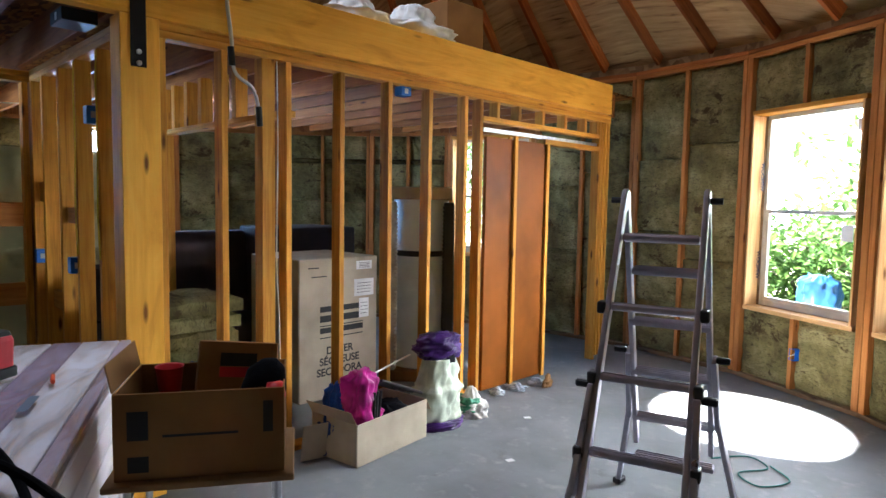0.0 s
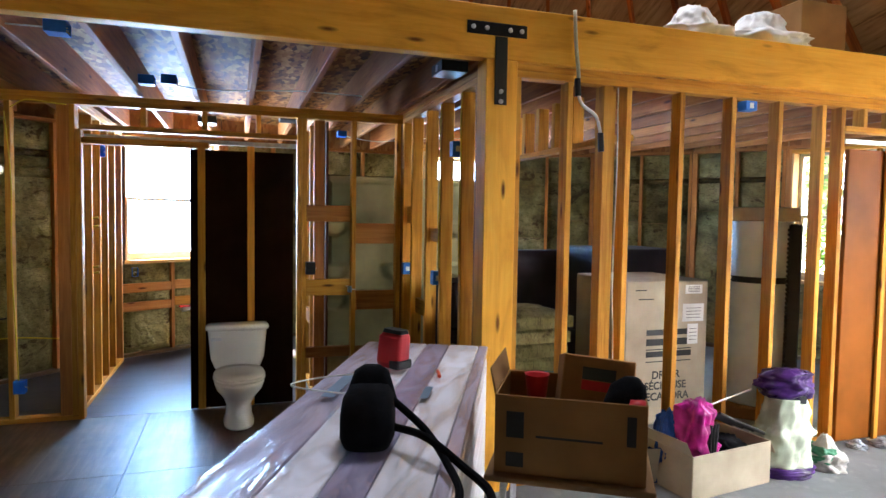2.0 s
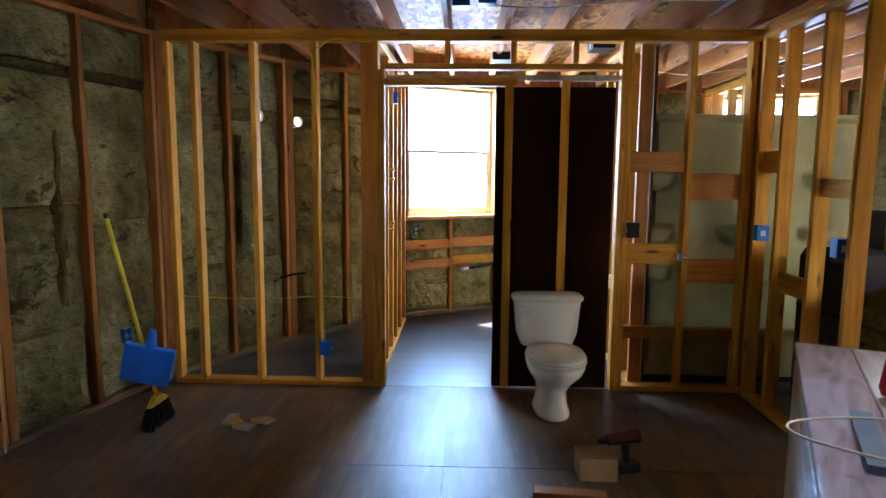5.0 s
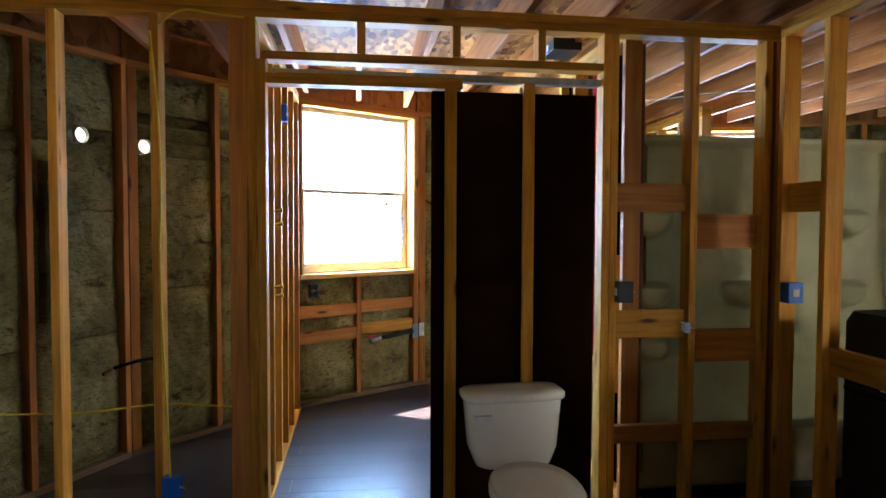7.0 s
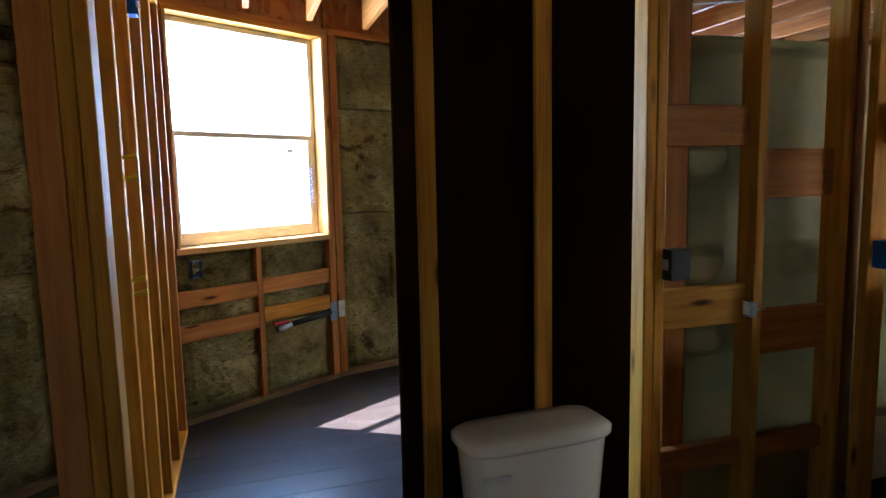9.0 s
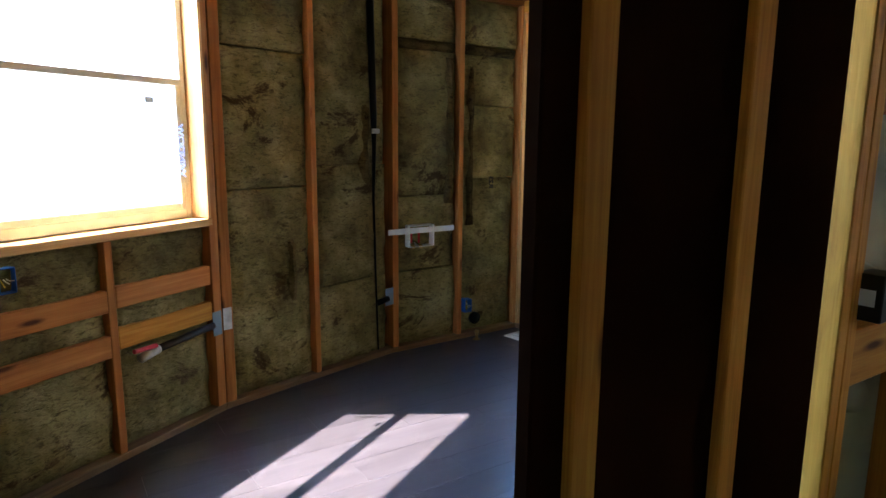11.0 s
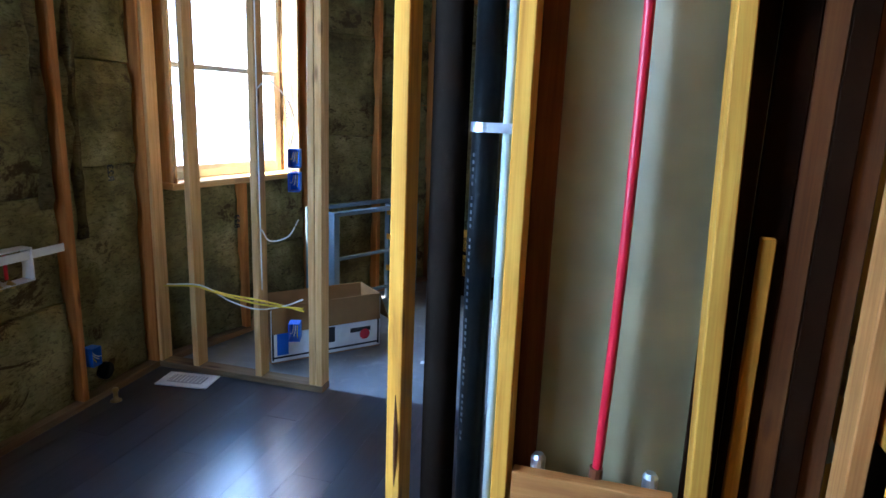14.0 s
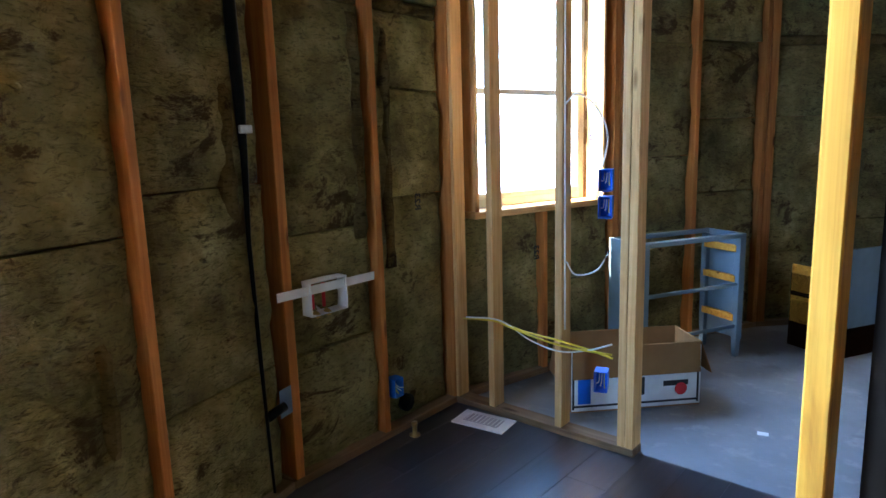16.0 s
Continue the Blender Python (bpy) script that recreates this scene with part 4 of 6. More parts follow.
def panel_back(name, x0, x1, ax, at, z0, z1, niches=(), bulge=0.02):
    """A moulded panel; runs along y at x=at (ax 'y') or along x at y=at."""
    nu, nz = 60, 90
    bm = bmesh.new()
    rows = []
    for j in range(nz + 1):
        row = []
        for i in range(nu + 1):
            u, z = x0 + (x1 - x0) * i / nu, z0 + (z1 - z0) * j / nz
            f = i / nu
            d = 0.03 * (1 - min(1, min(f, 1 - f) * 12)) ** 2 * -1 + bulge * math.sin(f * math.pi * 3) ** 2
            if z > z1 - 0.05:
                d += 0.02
            for (nu0, nz0, w, h) in niches:
                fall = (nz0 - z) / h
                e = math.hypot((u - nu0) / w, max(0.0, fall)) if fall > -0.35 else 2.0
                if e < 1.0:
                    d += 0.075 * min(1, (1.0 - e) / 0.22) ** 0.6
            if ax == "y":
                d += 0.05 * max(0.0, min(1.0, (0.86 - z) / 0.10)) - 0.05 * max(0.0, min(1.0, (0.42 - z) / 0.06))
            row.append(bm.verts.new((at + d, u, z) if ax == "y" else (u, at - d, z)))
        rows.append(row)
    for j in range(nz):
        for i in range(nu):
            bm.faces.new((rows[j][i], rows[j][i + 1], rows[j + 1][i + 1], rows[j + 1][i]))
    bmesh.ops.solidify(bm, geom=list(bm.faces), thickness=0.006)
    bmesh.ops.recalc_face_normals(bm, faces=bm.faces)
    return part(name, bm, M["acrylic"], tub, smooth=True)


panel_back("back_panel", 0.42, 1.92, "y", -5.42, 0.36, 1.93, ((0.50, 1.50, 0.115, 0.10), (0.50, 1.12, 0.115, 0.10), (0.50, 0.84, 0.10, 0.08), (1.05, 1.12, 0.115, 0.10), (1.62, 1.50, 0.115, 0.10), (1.62, 1.12, 0.115, 0.10)))
panel_back("end_panel", -6.10, -5.40, "x", 0.45, 0.16, 1.93, bulge=0.03)
panel_back("end_panel", -6.10, -5.40, "x", 1.93, 0.16, 1.93)
part("tub_apron", box((0.68, 1.5, 0.40), (-5.76, 1.165, 0.05), 0.03, 3), M["acrylic"], tub)
part("tub_foot", box((0.60, 1.4, 0.05), (-5.76, 1.165, 0.0), 0.01), M["black"], tub)

# ---------------------------------------------------------------- pipes
M["ink_grey"] = plain("grey_ink", (0.07, 0.075, 0.08), 0.6)
vent = thing("vent_pipe", "black plastic drain vent pipe strapped beside a stud", "pipe", "pipes in the walls")
part("pipe", tube_bm([(-6.150, 0.362, 0.0), (-6.150, 0.362, 2.395)], 0.031, 24), M["abs"], vent, smooth=True)
part("coupling", tube_bm([(-6.150, 0.362, 0.0), (-6.150, 0.362, 0.10)], 0.039, 24), M["abs"], vent, smooth=True)
strap = lathe([(0.032, 1.49), (0.034, 1.49), (0.034, 1.511), (0.032, 1.511)], 24)
bmesh.ops.translate(strap, verts=strap.verts, vec=(-6.150, 0.362, 0))
part("pipe_strap", strap, M["steel"], vent, "perforated steel strap")
part("strap_tail", box((0.075, 0.002, 0.021), (-6.10, 0.326, 1.49), 0), M["steel"], vent)
for i in range(44):
    if i % 6 != 5:
        bm = bmesh.new()
        cube(bm, (0.0015, 0.006, 0.008), pose(-6.150 - 0.0308 * math.cos(0.9), 0.362 - 0.0308 * math.sin(0.9), 1.44 - i * 0.016, 0, 0, 51), 0)
        part("print_mark", bm, M["ink_grey"], vent)
riser = thing("conduit_pipe", "dull grey-brown riser pipe in the wall bay", "pipe", "pipes in the walls")
part("pipe", tube_bm([(-6.238, 0.385, 0.0), (-6.238, 0.385, 2.395)], 0.042, 20), plain("grey_brown_pipe", (0.016, 0.011, 0.008), 0.8, 0, 0.1, 6, 0.1, 60.0, 0.0), riser, smooth=True)
pale = thing("supply_pipe", "thin pale grey-green water pipe beside the drain vent", "pipe", "pipes in the walls")
part("pipe", tube_bm([(-6.098, 0.352, 0.0), (-6.098, 0.352, 2.395)], 0.012, 14), plain("pale_grey_green", (0.42, 0.47, 0.40), 0.5), pale, smooth=True)
pex = thing("water_pipe", "bright red flexible water pipe rising from a timber block", "pipe", "pipes in the walls")
part("pipe", tube_bm(curve_pts([(-5.845, 0.362, 0.66), (-5.84, 0.362, 0.76), (-5.830, 0.362, 1.25), (-5.83, 0.362, 1.8), (-5.84, 0.362, 2.39)]), 0.0115, 14), M["red"], pex, smooth=True)
part("fitting", tube_bm([(-5.845, 0.362, 0.62), (-5.843, 0.362, 0.725)], 0.016, 12), plain("copper", (0.45, 0.2, 0.1), 0.35, 0.9), pex, "copper fitting")
for x in (-5.98, -5.72):
    part("valve_cap", lathe([(0.018, 0), (0.018, 0.03), (0.012, 0.04)], 12), M["steel"], pex, "steel valve cap").matrix_world = pose(x, 0.37, 0.69)
lumber(wallF, (-6.036, FY + 0.022, 0.645), (-5.67, FY + 0.022, 0.645), (0, 0, 1), 0.11, T2, "fir", "blocking")

wallpipe = thing("wall_drain", "black drain pipe running up between wool batts", "pipe", "pipes in the walls")
part("pipe", tube_bm([(-8.262, 0.615, 0.06), (-8.262, 0.60, 0.6), (-8.266, 0.592, 1.1), (-8.258, 0.596, 1.42), (-8.258, 0.594, 1.62), (-8.264, 0.575, 2.42)], [0.006, 0.008, 0.009, 0.014, 0.022, 0.026], 12), M["abs"], wallpipe, smooth=True)
part("arm", tube_bm([(-8.262, 0.61, 0.385), (-8.275, 0.70, 0.40)], 0.020, 12), M["abs"], wallpipe, smooth=True)
part("clip", box((0.02, 0.05, 0.03), (-8.238, 0.598, 1.50), 0.003), M["steel"], wallpipe, "steel pipe clip")

# washer outlet box between two studs
ox = thing("washer_outlet_box", "white plastic washer outlet box with two red valves", "outlet box")
oy0 = FACETS[11][1]
part("mount_bar", box((0.004, 0.53, 0.038), (-8.288, 0.975, 0.83), 0.001), M["whiteplastic"], ox)
b = bmesh.new()
for (sx, sy, sz, x, y, z) in ((0.006, 0.20, 0.15, -8.345, 0.965, 0.81), (0.075, 0.006, 0.15, -8.31, 0.868, 0.81), (0.075, 0.006, 0.15, -8.31, 1.062, 0.81), (0.075, 0.20, 0.006, -8.31, 0.965, 0.738), (0.075, 0.20, 0.006, -8.31, 0.965, 0.882)):
    cube(b, (sx, sy, sz), Matrix.Translation((x, y, z)), 0.002)
part("tray", b, M["whiteplastic"], ox)
for y in (0.90, 0.96):
    part("valve", tube_bm([(-8.31, y, 0.76), (-8.31, y, 0.865)], 0.008, 8), M["redmatte"], ox, "red valve handle")
    part("hose_thread", tube_bm([(-8.30, y, 0.745), (-8.275, y, 0.735)], 0.013, 8), plain("brass", (0.55, 0.38, 0.12), 0.3, 0.9), ox, "brass hose thread")

# register grille, floor brass stub, plastic patch plates
reg = thing("floor_register", "white metal floor register still in its plastic sleeve", "register", at=pose(-8.05, 1.74, 0.006, 0, 0, 8))
part("plate", box((0.30, 0.17, 0.008), (0, 0, 0), 0.003), M["whiteplastic"], reg)
part("core", box((0.20, 0.09, 0.004), (0, 0, 0.008), 0.001), plain("grey_paint", (0.45, 0.45, 0.47), 0.5), reg)
for i in range(9):
    part("slat", box((0.004, 0.085, 0.004), (-0.09 + i * 0.0225, 0, 0.012), 0), M["whiteplastic"], reg)
stub = lathe([(0.028, 0), (0.028, 0.006), (0.012, 0.01), (0.012, 0.05), (0.016, 0.052), (0.016, 0.07)], 14)
ob = solid("pipe_stub", stub, plain("brass_dull", (0.42, 0.30, 0.12), 0.35, 0.8), "small brass pipe stub in the floor", "pipe stub", smooth=True)
ob.location = (-8.24, 1.42, 0.002)


def plate(name, label, x, y, z, w, h, mat, k):
    mm = FACETS[k][1].copy()
    mm.translation = (x, y, z)
    bm = bmesh.new()
    cube(bm, (w, 0.003, h), Matrix(), 0.001)
    ob = solid(name, bm, M[mat], label, "plate", "nail plates")
    ob.matrix_world = mm
    return ob


def facet_at(k, lx, z, y=T6 + 0.003):
    return FACETS[k][1] @ Vector((lx, y, z))


p = facet_at(13, 0.585, 0.50)
plate("nail_plate", "grey-blue steel nail plate over a pipe hole", *p, 0.06, 0.13, "tape", 13)
p = facet_at(12, -0.60, 0.51)
plate("nail_plate", "bright steel nail plate over a pipe hole", *p, 0.05, 0.12, "steel", 12)
p = facet_at(12, 0.60, 0.41)
plate("nail_plate", "grey-blue steel nail plate over a pipe hole", *p, 0.075, 0.12, "tape", 12)
drain = thing("drain_stub", "round black drain opening low in the wool", "pipe", "pipes in the walls")
q = facet_at(11, 0.15, 0.14, T6 - 0.03)
nrm = FACETS[11][1].to_3x3() @ Vector((0, 1, 0))
part("pipe", tube_bm([q, q + nrm * 0.03], 0.045, 18), M["abs"], drain, smooth=True)


# ---------------------------------------------------------------- electric boxes and cables
def elec_box(m, label="blue plastic electric box nailed to a stud", h=0.095, w=0.058, d=0.075, mat="blue"):
    """Open face along local +y."""
    t = thing("electric_box", label, "electric box", "electric boxes", at=m)
    bm = bmesh.new()
    for (sx, sy, sz, x, y, z) in ((w, 0.003, h, 0, -d / 2, 0), (0.003, d, h, -w / 2, 0, 0), (0.003, d, h, w / 2, 0, 0), (w, d, 0.003, 0, 0, -h / 2), (w, d, 0.003, 0, 0, h / 2)):
        cube(bm, (sx, sy, sz), Matrix.Translation((x, y, z)), 0.001)
    part("body", bm, M[mat], t)
    bm = bmesh.new()
    cube(bm, (0.032, 0.001, 0.036), Matrix.Translation((0, -d / 2 - 0.002, 0)), 0)
    part("label_sticker", bm, M["whiteplastic"], t, "white paper sticker")
    for i in range(3):
        part("wire_end", tube_bm(curve_pts([(-0.01 + i * 0.01, -0.03, 0.03), (-0.015 + i * 0.012, 0.02, 0.0), (-0.02 + i * 0.018, 0.05, -0.02 + i * 0.01)], 4), 0.0025, 5), M["wirewhite"] if i else M["yellow"], t)
    return t


for x, y, z, rz in ((-4.215 + 0.05, 1.055, 1.15, 90), (-5.11 + 0.03, 1.075, 1.14, 90), (-3.78, 1.055, 2.03, 90)):
    elec_box(pose(x, y, z, 0, 0, rz), "blue plastic electric box with a white sticker on a hall stud", 0.095, 0.075, 0.06)
elec_box(pose(-5.205, 0.275, 1.14, 0, 0, 0), "black plastic switch box beside the door frame", 0.10, mat="black")
elec_box(pose(-5.22, -1.835, 0.28, 0, 0, 0), "blue plastic electric box low on the partition")
elec_box(pose(-7.46, 1.90, 1.26, 0, 0, 200), "blue plastic switch box on the stub wall", 0.095)
elec_box(pose(-7.46, 1.90, 1.14, 0, 0, 200), "blue plastic switch box on the stub wall", 0.095)
elec_box(pose(-7.45, 1.86, 0.34, 0, 0, 200), "blue plastic electric box low on the stub wall", 0.095)
elec_box(Matrix.Translation(facet_at(3, 0.03, 0.34, T6 - 0.03)) @ FACETS[3][1].to_3x3().to_4x4(), "blue plastic electric box in the outer wall")
elec_box(Matrix.Translation(facet_at(11, 0.07, 0.25, T6 - 0.02)) @ FACETS[11][1].to_3x3().to_4x4(), "blue plastic electric box low on a wall stud")
elec_box(Matrix.Translation(facet_at(13, -0.42, 0.93, T6 - 0.03)) @ FACETS[13][1].to_3x3().to_4x4(), "blue plastic electric box under the window")
elec_box(Matrix.Translation(facet_at(16, 0.25, 0.42, T6 - 0.03)) @ FACETS[16][1].to_3x3().to_4x4(), "blue plastic electric box in the wool")
for x, y in ((-3.52, -1.16), (-4.72, -0.90), (-4.66, -0.75), (-7.05, 0.82)):
    elec_box(pose(x, y, 2.50, 0, 0, 0), "round blue ceiling box fixed to a joist", 0.06, 0.10, 0.10)
elec_box(pose(-3.30, 2.95, 2.36, 0, 0, 90), "blue plastic ceiling box behind the stud wall", 0.06, 0.09)
elec_box(pose(-6.15, -1.46, 2.12, 0, 0, 0), "blue plastic electric box on the closet wall")


def cable(ctrl, label="white electric cable stapled along the framing", r=0.004, mat="wirewhite"):
    ob = solid("electric_cable", tube_bm(curve_pts(ctrl, 7), r, 7), M[mat], label, "cable", "electric cables", smooth=True)
    return ob


cable([(-8.27, 1.86, 0.50), (-8.05, 1.86, 0.52), (-7.86, 1.85, 0.50), (-7.66, 1.85, 0.49), (-7.5, 1.86, 0.47), (-7.40, 1.87, 0.45)], "yellow electric cable threaded through the studs", 0.005, "yellow")
cable([(-8.24, 1.85, 0.515), (-8.02, 1.855, 0.53), (-7.82, 1.83, 0.47), (-7.66, 1.83, 0.445), (-7.52, 1.85, 0.47), (-7.40, 1.86, 0.52)])
cable([(-8.02, 1.85, 0.52), (-7.80, 1.83, 0.49), (-7.62, 1.84, 0.47), (-7.40, 1.86, 0.47)], "yellow electric cable threaded through the studs", 0.005, "yellow")
cable([(-7.64, 1.85, 2.38), (-7.64, 1.852, 1.3), (-7.638, 1.853, 0.55)])
cable([(-7.64, 1.85, 1.60), (-7.56, 1.83, 1.64), (-7.47, 1.84, 1.56), (-7.44, 1.87, 1.45), (-7.47, 1.88, 1.32)])
cable([(-7.63, 1.85, 0.88), (-7.57, 1.83, 0.83), (-7.47, 1.84, 0.86), (-7.42, 1.86, 0.95)])
cable([(-3.13, 1.53, 2.78), (-3.135, 1.545, 2.60), (-3.14, 1.57, 2.42), (-3.14, 1.565, 2.36)], "white power cord hanging down from the loft", 0.011)
cable([(-3.14, 1.565, 2.36), (-3.15, 1.60, 2.26), (-3.16, 1.70, 2.20), (-3.165, 1.735, 2.12), (-3.165, 1.74, 2.08)], "white power cord with a black socket hanging over the beam", 0.010)
for z0, z1, yy in ((2.40, 2.30, 1.565), (2.10, 1.99, 1.74)):
    ob = solid("cord_connector", tube_bm([(-3.143 - (0.02 if yy > 1.6 else 0), yy, z0), (-3.146 - (0.02 if yy > 1.6 else 0), yy + 0.01, z1)], 0.018, 10), M["black"], "black moulded cord connector hanging on its cord", "connector")
cable([(-3.195, 1.875, 2.38), (-3.193, 1.88, 1.9), (-3.196, 1.872, 1.2), (-3.194, 1.885, 0.9), (-3.20, 1.90, 0.45)])
for xx, yy in ((-3.68, 1.046), (-4.10, 1.046)):
    cable([(xx + 0.02, yy, 2.37), (xx + 0.004, yy - 0.002, 2.2), (xx + 0.012, yy, 1.9), (xx - 0.006, yy - 0.002, 1.5), (xx + 0.01, yy, 1.22)], "yellow electric cable stapled down a hall stud", 0.005, "yellow")
cable([(-5.20, -1.86, 2.33), (-5.17, -1.75, 2.385), (-5.18, -1.6, 2.375), (-5.19, -1.50, 2.37)], "yellow electric cable looping under the top plate", 0.005, "yellow")
cable([(-5.205, -1.90, 2.30), (-5.207, -1.865, 1.8), (-5.205, -1.87, 1.2), (-5.206, -1.85, 0.6), (-5.205, -1.84, 0.33)], "yellow electric cable stapled down a partition stud", 0.005, "yellow")
cable([(-3.45, -2.9, 2.52), (-3.5, -2.3, 2.48), (-3.5, -1.7, 2.49), (-3.52, -1.2, 2.50)])
cable([(-4.65, -0.75, 2.47), (-4.66, -0.45, 2.455), (-4.7, 0.1, 2.50), (-4.6, 0.6, 2.48)])
cable([(-7.05, 0.86, 2.48), (-6.9, 1.2, 2.42), (-6.8, 1.6, 2.46), (-6.6, 2.1, 2.47)])
cable([(-5.3, -2.88, 0.62), (-5.32, -2.3, 0.60), (-5.31, -1.9, 0.63), (-5.3, -1.55, 0.61)], "yellow electric cable run through the closet studs", 0.005, "yellow")
nuts = thing("wire_nuts", "yellow wire connectors on cut cable ends", "wire connectors")
for x, z in ((-5.785, 1.53), (-5.80, 1.46), (-5.78, 1.12), (-5.795, 1.07)):
    part("wire_nut", tube_bm([(x, -1.46, z), (x, -1.41, z + 0.006)], [0.006, 0.012], 8), M["yellow"], nuts)

for x, y, w in ((-6.30, -0.57, 0.25), (-5.79, 0.14, 0.22), (-3.46, 0.89, 0.20)):
    elec_box(pose(x, y, 2.46, 0, 0, 0), "flat black fixture box fixed between the joists", 0.06, w, 0.16, "black")
elec_box(pose(-5.222, 0.61, 0.955, 0, 0, 0), "small grey switch box on a partition stud", 0.05, 0.03, 0.03, "tape")
stop = thing("shut_off_valve", "grey pipe stub with a red valve in the closet wall", "valve")
part("pipe", tube_bm([facet_at(14, -0.48, 0.60), facet_at(14, -0.60, 0.60), facet_at(15, 0.50, 0.59)], 0.010, 10), M["abs"], stop, smooth=True)
part("handle", tube_bm([facet_at(15, 0.46, 0.585, T6 + 0.02), facet_at(15, 0.40, 0.575, T6 + 0.03)], 0.011, 8), plain("dull_red_plastic", (0.10, 0.012, 0.01), 0.6), stop, "dull red handle")

# boards and tap below the bedroom window
for lx0, lx1, z, mat in ((-0.56, -0.02, 0.755, "fir"), (0.02, 0.56, 0.765, "fir"), (-0.56, -0.02, 0.55, "fir"), (0.02, 0.56, 0.575, "stud")):
    lumber(FACETS[13][0], facet_at(13, lx0, z, T6 - 0.02), facet_at(13, lx1, z, T6 - 0.02), (0, 0, 1), 0.10, T2, mat, "blocking")
tap = thing("garden_tap", "red-handled shut-off valve on a black insulated pipe", "valve")
part("insulated_pipe", tube_bm([facet_at(13, 0.55, 0.50, T6 + 0.012), facet_at(13, 0.20, 0.48, T6 + 0.02)], 0.018, 10), M["black"], tap, smooth=True)
part("valve_body", tube_bm([facet_at(13, 0.20, 0.48, T6 + 0.02), facet_at(13, 0.09, 0.47, T6 + 0.04)], 0.022, 10), M["steel"], tap, smooth=True)
part("handle", tube_bm([facet_at(13, 0.18, 0.505, T6 + 0.035), facet_at(13, 0.05, 0.515, T6 + 0.05)], 0.011, 8), M["redmatte"], tap, "red lever handle")


# ---------------------------------------------------------------- step ladder
def ladder():
    t = thing("step_ladder", "aluminium telescoping step ladder standing open on the concrete", "ladder")
    f, r = Vector((0.29, -0.957, 0)), Vector((0.957, 0.29, 0))
    top, front, rear = Vector((-1.07, 2.48, 1.60)), Vector((-0.85, 1.77, 0.0)), Vector((-1.29, 3.20, 0.0))

    def rail_bar(name, p, q, w=0.028, d=0.065, mat="alu"):
        p, q = Vector(p), Vector(q)
        ax = (q - p)
        ln = ax.length
        ax.normalize()
        u = r
        v = ax.cross(u).normalized()
        u = v.cross(ax)
        mm = Matrix((ax, u, v)).transposed().to_4x4()
        mm.translation = (p + q) / 2
        bm = bmesh.new()
        cube(bm, (ln, w, d), Matrix(), 0.006, 2)
        ob = part(name, bm, M[mat], t)
        ob.matrix_world = mm
        return ob

    for foot, sgn in ((front, 1), (rear, -1)):
        for s in (-1, 1):
            knee = top.lerp(foot, 0.46)
            rail_bar("inner_rail", top + r * s * 0.165 + f * sgn * 0.02, top.lerp(foot, 0.80) + r * s * 0.185, 0.024, 0.055)
            rail_bar("outer_rail", knee + r * s * 0.195 + f * sgn * 0.01, foot.lerp(top, 0.30) + r * s * 0.215 + f * sgn * 0.01, 0.026, 0.07)
            rail_bar("flared_leg", foot.lerp(top, 0.32) + r * s * 0.215 + f * sgn * 0.01, foot + r * s * 0.30 + Vector((0, 0, 0.03)), 0.026, 0.065)
            part("foot", box((0.045, 0.075, 0.035), (0, 0, 0), 0.006), M["black"], t, "black rubber foot").matrix_world = Matrix.Translation(foot + r * s * 0.30)
            bm = bmesh.new()
            cube(bm, (0.06, 0.03, 0.03), Matrix(), 0.006)
            knob = part("lock_knob", bm, M["black"], t, "black locking knob")
            mm = Matrix((r, f, Vector((0, 0, 1)))).transposed().to_4x4()
            mm.translation = knee + r * s * 0.235
            knob.matrix_world = mm
        levels = (0.10, 0.275, 0.44, 0.605, 0.79) if sgn > 0 else (0.20, 0.36, 0.53, 0.70, 0.86)
        for i, u in enumerate(levels):
            c = top.lerp(foot, u)
            w = 0.155 + (0.0 if i < 1 else 0.03) + (0.015 if i > 2 else 0)
            bm = bmesh.new()
            cube(bm, (2 * w, 0.055, 0.030), Matrix(), 0.009, 2)
            for g in (-0.018, 0, 0.018):
                cube(bm, (2 * w - 0.02, 0.006, 0.004), Matrix.Translation((0, g, 0.0165)), 0)
            ob = part("rung", bm, M["alu"], t)
            mm = Matrix((r, f, Vector((0, 0, 1)))).transposed().to_4x4()
            mm.translation = c
            ob.matrix_world = mm @ Matrix.Rotation(radians(12 * sgn), 4, "X")
            if i > 0 and sgn > 0:
                for s in (-1, 1):
                    bm = bmesh.new()
                    cube(bm, (0.035, 0.06, 0.05), Matrix(), 0.008, 2)
                    jo = part("rung_lock", bm, M["black"], t, "black rung lock")
                    m2 = mm.copy()
                    m2.translation = c + r * s * (w + 0.012) + f * 0.02
                    jo.matrix_world = m2
    for s in (-1, 1):
        prof = lathe([(0.045, -0.012), (0.05, -0.006), (0.05, 0.006), (0.045, 0.012)], 18)
        ob = part("hinge", prof, M["alu"], t, smooth=False)
        ob.matrix_world = Matrix.Translation(top + r * s * 0.165) @ Matrix((f, Vector((0, 0, 1)), r)).transposed().to_4x4()
        bm = tube_bm([top + r * s * 0.17, top + r * s * 0.225], 0.014, 10)
        part("hinge_knob", bm, M["black"], t, "black hinge knob")
    return t


ladder()

